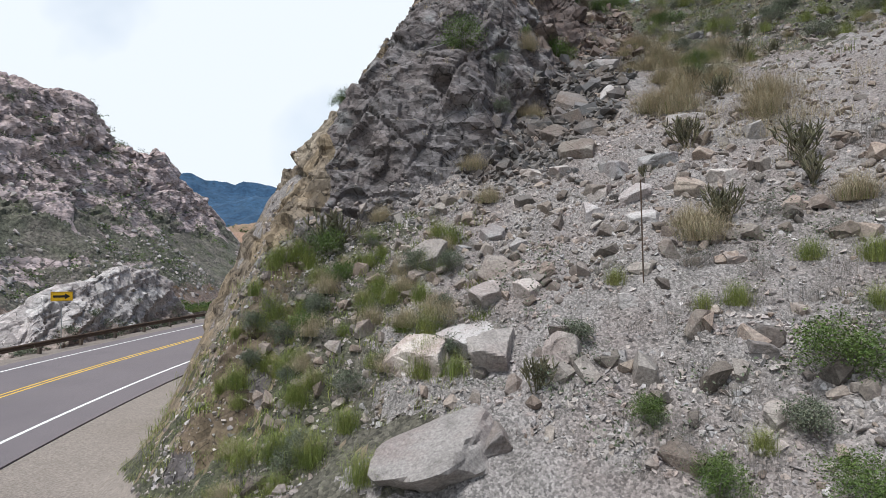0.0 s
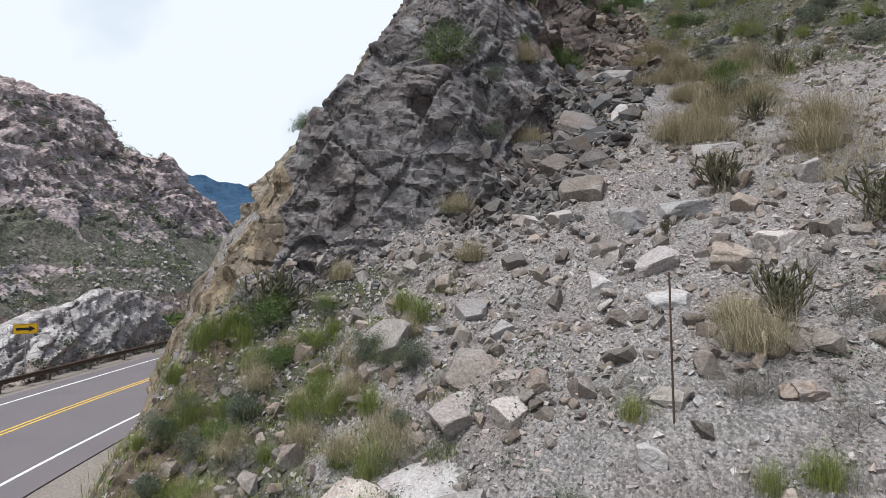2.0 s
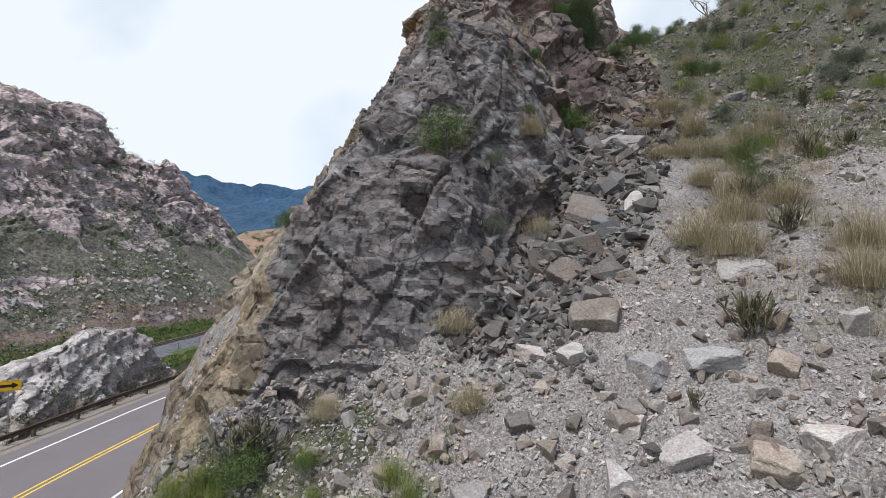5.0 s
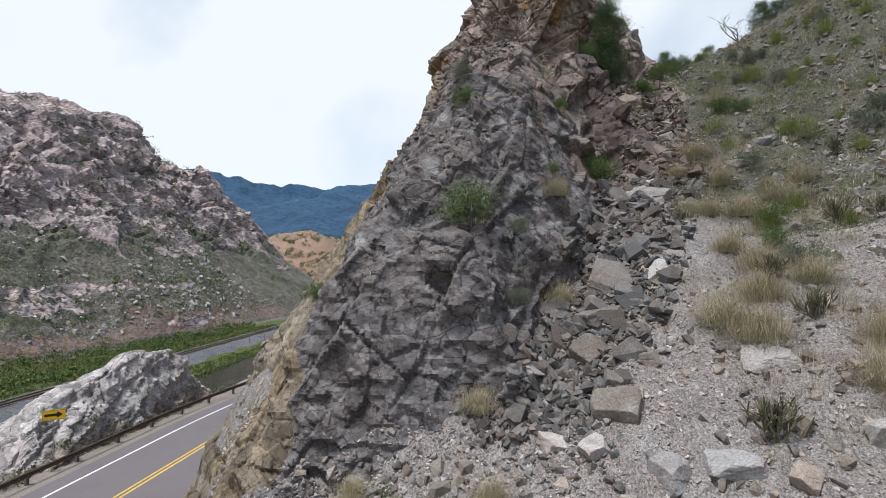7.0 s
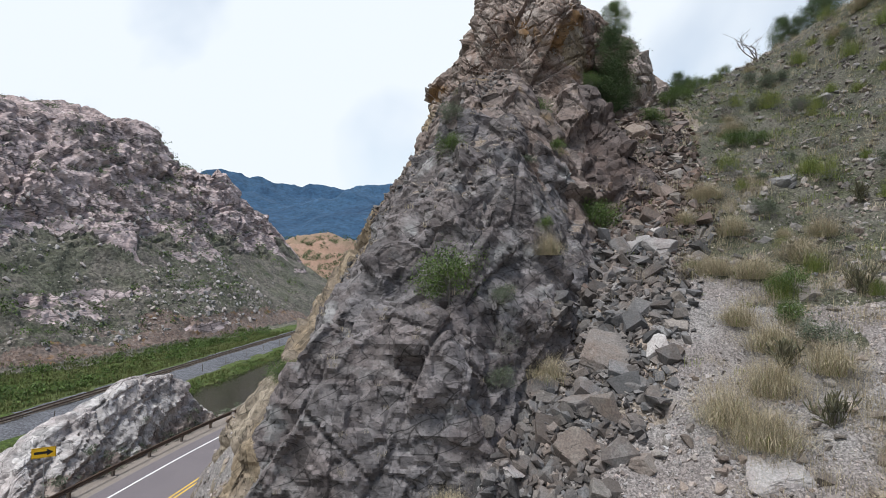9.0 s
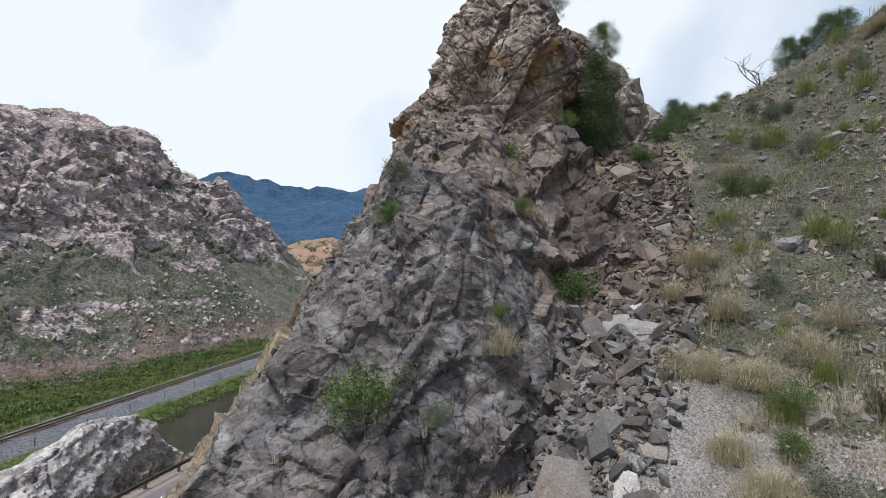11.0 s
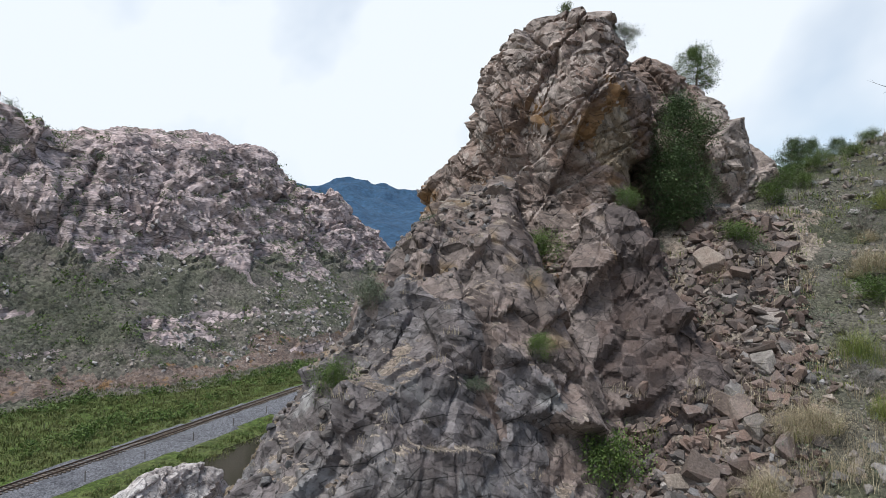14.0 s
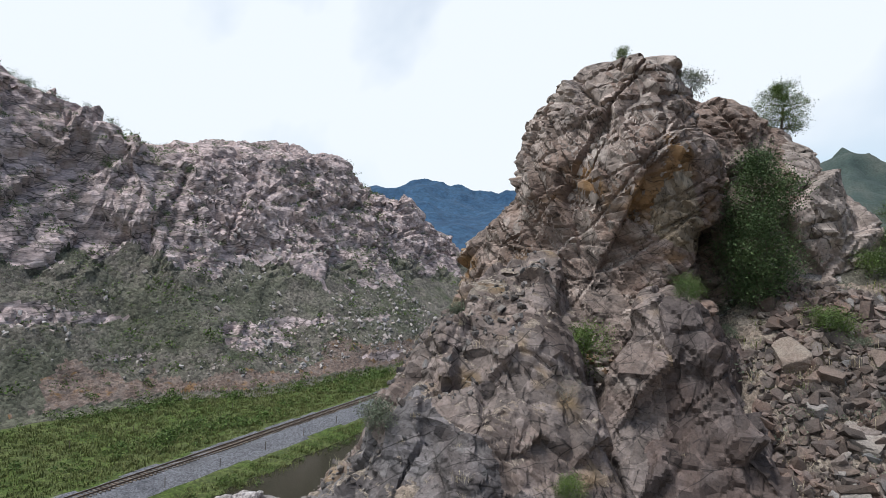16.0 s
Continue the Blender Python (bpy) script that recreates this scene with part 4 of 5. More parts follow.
FALL = sized(in_area(900, 0, 12, 18, 37.5, lambda p: (chute(p) > 0.25) * 0.7), 0.4, 0.85, 2.0)[:260]
single_stones("rockfall_block", [q for q in FALL if q[1] < 28], PLATES, M_DARKSTONE, "angular grey slab block in the rockfall chute", "rock", "rockfall blocks", 0.0, 0.55)
single_stones("rockfall_block", [q for q in FALL if q[1] >= 28], PLATES, M_REDSTONE, "angular rust-brown block in the rockfall chute", "rock", "rockfall blocks", 0.0, 0.55)
single_stones("loose_rock", [(x, y, s) for x, y, s in sized(in_area(700, -4, 10, 7, 20, lambda p: open_slope(p) * 0.6), 0.3, 0.62, 2.2)][:190], CHUNKS,
              M_TANSTONE, "loose tan rock lying on the gravel", "rock", "loose rocks", 0.2, 0.4)


def boulder_mesh(seed, flat, fine):
    """A boulder cut by flat faces, with chipped, pitted skin; about one metre across."""
    r = np.random.default_rng(seed)
    bm = bmesh.new()
    bmesh.ops.create_icosphere(bm, subdivisions=fine, radius=1.0)
    d = np.array([v.co[:] for v in bm.verts])
    f = np.array([[v.index for v in t.verts] for t in bm.faces])
    bm.free()
    d /= np.linalg.norm(d, axis=1, keepdims=True)
    # six faces of a skewed block, then broken-off corners
    n = np.concatenate([np.eye(3), -np.eye(3), r.normal(size=(7, 3))])
    n[:6] += r.normal(0, 0.2, (6, 3))
    n /= np.linalg.norm(n, axis=1, keepdims=True)
    h = np.concatenate([r.uniform(0.36, 0.46, 6), r.uniform(0.42, 0.56, 7)])
    dots = d @ n.T
    rad = np.min(np.where(dots > 0.05, h / np.maximum(dots, 0.05), 9), axis=1)
    rad = np.minimum(rad, 0.68)
    p = d * rad[:, None]
    rel = 0.03 * fracture(p + seed, 0.5, (20, 30, 10), (1, 1, 0.55), seed, joint=0.03, tilt=0.6) + 0.007 * facets(p + seed, 0.2, (50, 10, 10), (1, 1, 0.6), seed + 3, joint=0.1) + 0.008 * fbm(p * 6 + seed, 2, seed)
    p = p + d * rel[:, None]
    return p * np.array([1.0, r.uniform(0.65, 0.9), flat]), f


def make_boulders(places, mat, label, flat, first, sink=0.3, fine=5):
    variants = []
    for i in range(5):
        v, f = boulder_mesh(first + i, flat * (0.85 + 0.1 * i), fine)
        variants.append(mesh_object("boulder", v, f, [mat]))
        tagged(variants[-1], label, "boulder", "boulders on the slope")
    for i, (x, y, s) in enumerate(places):
        src = variants[i % 5]
        ob = src if i < 5 else src.copy()
        if i >= 5:
            scene.collection.objects.link(ob)
        z, n = drop(x, y)
        m = Matrix(turned((n + Vector((0, 0, 0.6))).normalized(), 0.16)).to_4x4()
        ob.matrix_world = Matrix.Translation((x, y, z + s * (0.42 * flat - sink))) @ m @ Matrix.Diagonal((s, s, s, 1))


make_boulders([(-0.35, 10.8, 1.55), (1.07, 11.9, 0.85), (1.08, 10.15, 1.1), (2.28, 9.6, 0.95), (3.51, 10.1, 0.42), (-0.57, 13.6, 0.5), (1.9, 12.2, 0.45),
               (5.53, 10.3, 0.42), (3.0, 9.0, 0.45), (1.88, 11.5, 0.65), (2.71, 17.5, 1.0), (3.57, 17.0, 0.75), (4.9, 16.0, 0.9), (3.75, 13.9, 0.6), (1.31, 14.4, 0.7), (0.57, 14.15, 0.45),
               (-0.42, 14.1, 1.2), (6.93, 13.5, 0.9), (1.9, 13.65, 0.55), (8.8, 15.7, 0.75), (6.39, 14.8, 0.5), (4.2, 14.8, 0.6), (6.32, 22.05, 0.8), (7.5, 27.1, 1.3), (7.6, 27.8, 0.6)], M_PALESTONE, "pale tan angular boulder half bedded in gravel", 0.72, 300)
make_boulders([(1.4, 12.95, 1.1), (-0.25, 14.05, 0.85), (2.36, 11.95, 0.5), (4.62, 7.3, 0.45), (4.13, 14.95, 0.8), (6.05, 13.55, 0.7), (2.1, 11.8, 0.5), (4.3, 17.8, 1.15), (5.95, 13.25, 0.8), (6.01, 13.9, 0.48),
               (3.87, 13.0, 0.48), (-1.22, 15.5, 0.5), (7.1, 15.2, 0.65), (0.14, 16.8, 0.55), (4.26, 18.5, 0.8), (5.28, 19.1, 0.7), (3.9, 19.7, 1.2), (6.03, 27.8, 0.75), (8.8, 29.9, 0.75), (7.36, 23.8, 0.65), (7.04, 28.6, 0.7), (6.1, 22.3, 0.65),
               (8.4, 35.5, 1.1), (9.4, 32.0, 1.0)], M_TANSTONE, "brown weathered boulder with a flat broken face", 0.7, 310)
make_boulders([(4.94, 8.2, 0.5), (1.02, 8.4, 0.6), (5.15, 8.4, 0.5), (3.28, 21.2, 0.7), (5.58, 21.2, 0.85), (2.28, 15.5, 0.6), (4.38, 15.3, 0.6), (4.42, 14.2, 0.42), (3.18, 20.5, 0.65), (3.07, 18.9, 0.55), (4.9, 22.5, 1.9),
               (4.1, 20.9, 1.1), (1.7, 19.8, 0.7)], M_DARKSTONE, "dark brown-grey angular boulder on loose stones", 0.7, 320)
make_boulders([(0.8, 11.0, 1.6), (0.1, 8.7, 2.5), (6.15, 15.9, 1.25), (4.86, 14.0, 0.85), (4.72, 12.9, 0.75), (7.8, 18.1, 1.4), (2.27, 19.3, 0.85), (6.8, 27.5, 1.4)], M_PALESTONE, "flat pale rock slab lying flush in the gravel", 0.4, 330, 0.24, 4)
make_boulders([(5.5, 25.4, 1.0), (5.9, 24.0, 0.95), (10.75, 23.6, 1.5), (11.4, 28.8, 1.0), (7.05, 23.0, 0.85), (5.67, 25.7, 0.9), (5.95, 26.0, 0.9), (6.18, 24.2, 0.9), (6.55, 22.7, 0.8), (5.82, 20.9, 0.78), (6.11, 20.6, 0.9),
               (8.5, 30.8, 0.8), (9.8, 33.8, 1.3), (8.8, 34.4, 0.9), (13.2, 30.4, 1.2), (15.5, 33, 1.1), (12.4, 34.5, 0.8), (17.5, 36, 1.2), (11.4, 28.9, 1.1)],
              M_STONE, "weathered grey slab boulder in the rockfall", 0.45, 340, 0.3, 4)


# ---- plants ----
def blades(n, height, lean, width, seed, base=0.06):
    """Curved grass blades from one root: vertices and triangles."""
    r = np.random.default_rng(seed)
    a, tilt = r.uniform(0, 6.283, n), np.minimum(np.abs(r.normal(0, lean, n)), 1.05)
    L = height * r.uniform(0.45, 1.0, n)
    out = np.stack([np.cos(a), np.sin(a), 0 * a], 1)
    side = np.stack([-np.sin(a), np.cos(a), 0 * a], 1) * (width * r.uniform(0.6, 1.3, n))[:, None]
    root = np.stack([r.normal(0, base, n), r.normal(0, base, n), 0 * a - 0.03], 1)
    up = np.array([0, 0, 1.0])
    bend = r.uniform(0, 0.9, n)
    root += out * (np.abs(r.normal(0, base, n)) * tilt)[:, None]
    mid = root + out * (L * 0.5 * np.sin(tilt * 0.7))[:, None] + up * (L * 0.55 * np.cos(tilt * 0.7))[:, None]
    tip = mid + out * (L * 0.5 * np.sin(tilt * 1.3 + bend))[:, None] + up * (L * 0.5 * np.cos(tilt * 1.3 + bend))[:, None]
    v = np.stack([root - side, root + side, mid - side * 0.7, mid + side * 0.7, tip], 1).reshape(-1, 3)
    k = np.arange(n)[:, None] * 5
    f = np.stack([k + [0, 1, 3], k + [0, 3, 2], k + [2, 3, 4]], 1).reshape(-1, 3)
    return v, f


def leaves(centres, per, spread, size, seed, squash=1.0):
    """Small leaves scattered in clumps."""
    r = np.random.default_rng(seed)
    c = np.repeat(centres, per, 0)
    o = r.normal(0, 1, c.shape) * spread
    o[:, 2] *= squash
    p = c + o
    n = len(p)
    u, w = r.normal(size=(n, 3)), r.normal(size=(n, 3))
    u /= np.linalg.norm(u, axis=1, keepdims=True)
    w -= u * (u * w).sum(1, keepdims=True)
    w /= np.linalg.norm(w, axis=1, keepdims=True)
    s = size * r.uniform(0.6, 1.4, n)[:, None]
    v = np.stack([p - u * s, p + w * s * 0.5, p + u * s, p - w * s * 0.5], 1).reshape(-1, 3)
    k = np.arange(n)[:, None] * 4
    return v, k + np.array([[0, 1, 2, 3]])


def tube(a, b, ra, rb, sides=3):
    a, b = np.array(a, float), np.array(b, float)
    d = (b - a) / (np.linalg.norm(b - a) + 1e-9)
    u = np.cross(d, [0.3, 0.9, 0.2])
    u /= np.linalg.norm(u) + 1e-9
    w = np.cross(d, u)
    t = np.arange(sides) * 6.2832 / sides
    ring = np.outer(np.cos(t), u) + np.outer(np.sin(t), w)
    v = np.concatenate([a + ring * ra, b + ring * rb])
    i = np.arange(sides)
    return v, np.stack([i, (i + 1) % sides, (i + 1) % sides + sides, i + sides], 1)


def join(pieces):
    vs, fs, k = [], [], 0
    for v, f in pieces:
        vs.append(v)
        fs.append(f + k)
        k += len(v)
    return np.concatenate(vs), np.concatenate(fs)


def limbs(seed, height, first, radius, levels, fork=3, wide=0.6, rise=0.5, shrink=0.68):
    """A forking stem: tubes, and the tips of the last limbs."""
    r = np.random.default_rng(seed)
    out, tips = [], []

    def grow(p, d, L, rad, k):
        q = p + d * L * 0.5
        e = q + (d + r.normal(0, 0.18, 3)) * L * 0.5
        if k == 0:
            out.append(tube(p, e, rad, rad * 0.62))
        else:
            out.append(tube(p, q, rad, rad * 0.85))
            out.append(tube(q, e, rad * 0.85, rad * 0.62))
        if k == 0:
            tips.append(e)
            return
        for _ in range(fork):
            v = d * rise + r.normal(0, wide, 3) + np.array([0, 0, 0.25])
            grow(e if r.uniform() < 0.7 else q, v / np.linalg.norm(v), L * shrink * r.uniform(0.75, 1.2), rad * 0.6, k - 1)

    for _ in range(first):
        d = np.array([r.normal(0, wide), r.normal(0, wide), 1.0])
        grow(np.array([0, 0, -0.05]), d / np.linalg.norm(d), height * 0.4, radius, levels)
    return join(out), np.array(tips)


def empty(name, label, cat, group):
    e = new(name)
    e.empty_display_size = 0.2
    return tagged(e, label, cat, group)


def proto_grass(seed, mat, label, dense=420, lean=0.55, green=0):
    e = empty("grass_tuft", label, "grass tuft", "tufts on the slope")
    v, f = blades(dense, 0.85, lean, 0.0022, seed, 0.15)
    part("grass_clump", v, f, mat, e)
    if green:
        v, f = blades(green, 0.5, 0.6, 0.0032, seed + 1, 0.12)
        part("green_heart", v, f, M_GRASS, e, "fresh green blades at the heart")
    return e


def proto_shrub(seed, leaf, label, levels=3, per=26, spread=0.075, size=0.021, name="shrub"):
    e = empty(name, label, "shrub", "shrubs on the slope")
    (v, f), tips = limbs(seed, 0.75, 7, 0.011, levels, 3, 0.55)
    part("branchwork", v, f, M_TWIG, e, "thin grey stems")
    v, f = leaves(tips, per, spread, size, seed)
    part("foliage", v, f, leaf, e)
    return e


def proto_twig(seed, label):
    e = empty("dry_bush", label, "shrub", "dry bushes on the slope")
    (v, f), tips = limbs(seed, 0.75, 8, 0.007, 3, 3, 0.75, 0.55, 0.72)
    part("branchwork", v, f, M_TWIG, e)
    v, f = leaves(tips[::3], 5, 0.04, 0.012, seed)
    part("foliage", v, f, M_SAGE, e, "few small grey-green leaves")
    return e


def proto_cholla(seed):
    e = empty("cholla_cactus", "dark branching cholla cactus with jointed stems", "cactus", "cacti on the slope")
    r = np.random.default_rng(seed)
    out = []

    def grow(p, d, k):
        L, rad = r.uniform(0.13, 0.22), r.uniform(0.011, 0.017)
        m = p + d * L * 0.5
        q = m + (d + r.normal(0, 0.1, 3)) * L * 0.5
        out.append(tube(p, m, rad * 0.75, rad, 6))
        out.append(tube(m, q, rad, rad * 0.55, 6))
        if k:
            for _ in range(r.integers(1, 4)):
                v = d * 0.8 + r.normal(0, 0.42, 3) + np.array([0, 0, 0.6])
                grow(q if r.uniform() < 0.6 else m, v / np.linalg.norm(v), k - 1)

    for _ in range(6):
        d = np.array([r.normal(0, 0.45), r.normal(0, 0.45), 1.0])
        grow(np.array([r.normal(0, 0.05), r.normal(0, 0.05), -0.05]), d / np.linalg.norm(d), 4)
    v, f = join(out)
    part("branchwork", v, f, M_CHOLLA, e)
    c = v[r.integers(0, len(v), 600)]
    v, f = leaves(c, 2, 0.006, 0.014, seed)
    part("spine_cover", v, f, M_TWIG, e, "pale short spines")
    return e


def plant(protos, places, unit):
    """One plant at each place: the first ones are the prototypes themselves."""
    for i, (x, y, s) in enumerate(places):
        z, n = drop(x, y)
        k = s / unit
        src = protos[i % len(protos)]
        m = Matrix.Translation((x, y, z)) @ Matrix.Rotation(rng.uniform(0, 6.283), 4, "Z") @ Matrix.Diagonal((k * rng.uniform(0.85, 1.2), k * rng.uniform(0.85, 1.2), k, 1))
        if i < len(protos):
            src.matrix_world = m
        else:
            ob = copy_thing(src, Matrix())
            ob.matrix_world = m


BLOND = [proto_grass(400 + i, M_BLOND, "dry blond bunch grass with some green blades", 1500, 0.95, 260) for i in range(3)]
plant(BLOND, [(5.4, 11.3, 1.0), (7.8, 18.7, 1.3), (9.5, 16.6, 1.3), (11.5, 25.6, 1.2), (9.7, 29.9, 1.1), (-2.0, 17.4, 0.8), (0.9, 18.75, 0.9), (1.3, 16.3, 0.8), (8.3, 11.0, 0.9), (3.3, 22.1, 1.0),
              (5.4, 12.0, 0.8), (-1.0, 14.2, 0.8), (8.9, 25.0, 1.0), (3.4, 24.0, 1.1), (8.4, 25.4, 1.0), (10.2, 27.4, 1.2), (11.6, 25.0, 1.1), (10.2, 30.1, 1.0), (9.7, 24.3, 1.1), (8.8, 28.4, 0.9),
              (12.6, 26.1, 1.1), (8.6, 22.5, 1.0), (7.3, 19.6, 1.2), (8.4, 19.9, 1.3), (10.2, 17.6, 1.2), (9.0, 21.3, 1.2), (9.8, 20.1, 1.1)], 0.85)
GREEN_TUFT = [proto_grass(420 + i, M_GRASS, "green and yellowish grass tuft in gravel", 750, 0.5, 0) for i in range(2)]
plant(GREEN_TUFT, [(-1.7, 13.1, 0.8), (-2.15, 9.7, 0.8), (-3.0, 10.3, 0.7), (-1.1, 8.6, 0.7), (1.3, 6.4, 0.45), (-3.4, 14.9, 0.7), (-1.6, 10.0, 0.7), (3.5, 10.8, 0.5), (5.1, 9.25, 0.6), (4.6, 9.4, 0.5),
                   (4.25, 6.9, 0.45), (6.7, 9.9, 0.6), (7.5, 9.4, 0.7), (6.8, 8.4, 0.6), (2.6, 6.2, 0.5), (-2.1, 16.2, 0.6), (-2.6, 11.5, 0.6), (-3.6, 12.4, 0.7)], 0.85)
GREEN = [proto_shrub(430 + i, M_LEAF, "leafy green shrub rooted in the rock", 3, 34, 0.08, 0.016) for i in range(3)]
plant(GREEN, [(-3.4, 16.0, 1.0), (-2.7, 14.6, 0.8), (-3.2, 13.2, 0.7), (0.6, 21.1, 1.9), (5.7, 28.5, 2.0), (0.2, 24.8, 1.0), (5.5, 7.3, 1.1), (3.5, 6.6, 0.7), (3.1, 7.8, 0.6), (4.7, 5.8, 0.7), (-2.0, 16.0, 0.6), (9.9, 22.3, 0.9), (-3.6, 20.0, 0.7),
              (3.4, 24.6, 0.6), (3.2, 31.9, 1.5), (5.8, 32.8, 0.9), (9.5, 36.2, 1.3), (10.9, 39.3, 1.3), (10.3, 23.2, 1.1), (12.6, 33.8, 1.2), (13.7, 33.7, 1.0), (8.3, 25.6, 0.6), (3.9, 28.0, 0.7),
              (11.7, 41, 1.0), (13.3, 42.3, 1.1), (14.6, 42.8, 0.9), (12.4, 40.8, 0.9), (15.4, 43.3, 0.8), (12.2, 42.2, 0.9)], 0.95)
SAGE = [proto_shrub(440 + i, M_SAGE, "low grey-green sagebrush on the stony slope", 3, 18, 0.07, 0.019) for i in range(2)]
plant(SAGE, [(4.9, 6.8, 0.7), (2.5, 9.7, 0.65), (-2.4, 10.1, 0.6), (1.95, 20.9, 0.9), (0.1, 27.0, 1.1), (2.1, 21.9, 0.8), (-0.2, 31.0, 0.8), (2.8, 26.5, 0.5), (6.5, 36.0, 0.9), (10.0, 36.0, 0.7)], 0.95)
TWIGS = [proto_twig(450 + i, "grey tangled dry bush with bare twigs") for i in range(3)]
plant(TWIGS, [(4.85, 10.6, 1.1), (3.6, 11.0, 0.9), (2.0, 6.3, 0.9), (-3.1, 9.6, 1.1), (0.2, 11.5, 0.9), (-3.66, 16.7, 1.6), (-0.3, 16.1, 0.7), (3.8, 24.6, 0.8), (12.1, 27.5, 1.4), (3.5, 29.3, 1.0),
              (2.1, 21.4, 1.1), (13.4, 37.5, 1.4), (15.8, 35.1, 1.8), (-4.1, 16.4, 1.3), (11.5, 31, 1.2), (14.5, 29.5, 1.4), (5.8, 9.8, 0.8), (6.6, 11.2, 0.9), (7.4, 10.4, 0.8), (3.4, 7.2, 0.7), (-1.5, 10.6, 0.9), (-2.6, 12.6, 1.0), (6.3, 8.0, 0.8), (-4.0, 14.6, 0.9), (9.3, 14.8, 0.8), (-1.0, 12.2, 0.7)], 0.95)
CHOLLA = [proto_cholla(460 + i) for i in range(3)]
plant(CHOLLA, [(7.0, 16.1, 1.2), (8.3, 13.2, 1.3), (8.0, 12.0, 1.0), (1.7, 8.9, 0.75), (6.2, 11.8, 1.0), (9.1, 18.6, 1.0), (6.0, 11.6, 0.9), (5.3, 14.6, 0.45), (-3.3, 16.3, 1.5), (8.9, 20.4, 1.1), (11.9, 22.5, 1.2)], 1.0)


def high_slope(n):
    p = in_area(n * 4, 9.5, 23, 21, 43, lambda p: open_slope(p) * (p[:, 0] > 0.28 * p[:, 1] + 2.5) * 0.6)[:n]
    return [(x, y, rng.uniform(0.5, 1.25)) for x, y in p]


def more(protos, places, unit):
    """Further copies of plants that already stand."""
    for i, (x, y, s) in enumerate(places):
        ob = copy_thing(protos[i % len(protos)], Matrix())
        ob.matrix_world = Matrix.Translation((x, y, drop(x, y)[0])) @ Matrix.Rotation(rng.uniform(0, 6.283), 4, "Z") @ Matrix.Scale(s / unit, 4)


more(GREEN_TUFT, high_slope(46), 0.8)
more(TWIGS, high_slope(34), 0.8)
more(CHOLLA, high_slope(9), 1.0)
more(SAGE, high_slope(26), 0.9)
more(BLOND, high_slope(16), 0.9)
more(TWIGS, [(x, y, rng.uniform(0.5, 0.9)) for x, y in in_area(60, -4.5, 1, 7, 16, lambda p: open_slope(p) * 0.4)][:14], 0.9)
more(GREEN_TUFT, [(x, y, rng.uniform(0.4, 0.8)) for x, y in in_area(200, -5.5, 0.6, 6, 16, lambda p: open_slope(p) * 0.5)][:44], 0.8)
more(BLOND, [(x, y, rng.uniform(0.4, 0.75)) for x, y in in_area(120, -5.5, 0.4, 6, 16, lambda p: open_slope(p) * 0.5)][:18], 0.8)
more(SAGE, [(x, y, rng.uniform(0.4, 0.7)) for x, y in in_area(120, -5, 0.4, 6, 15, lambda p: open_slope(p) * 0.5)][:16], 0.8)


def scatter_stuff(name, places, shapes, mat, label, cat):
    vs, fs, k = [], [], 0
    for x, y, s in places:
        z, _ = drop(x, y)
        v, f = shapes[rng.integers(len(shapes))]
        a = rng.uniform(0, 6.283)
        ca, sa = math.cos(a) * s, math.sin(a) * s
        vs.append(np.stack([v[:, 0] * ca - v[:, 1] * sa + x, v[:, 0] * sa + v[:, 1] * ca + y, v[:, 2] * s + z], 1))
        fs.append(f + k)
        k += len(v)
    return tagged(mesh_object(name, np.concatenate(vs), np.concatenate(fs), [mat]), label, cat, kind="stuff")


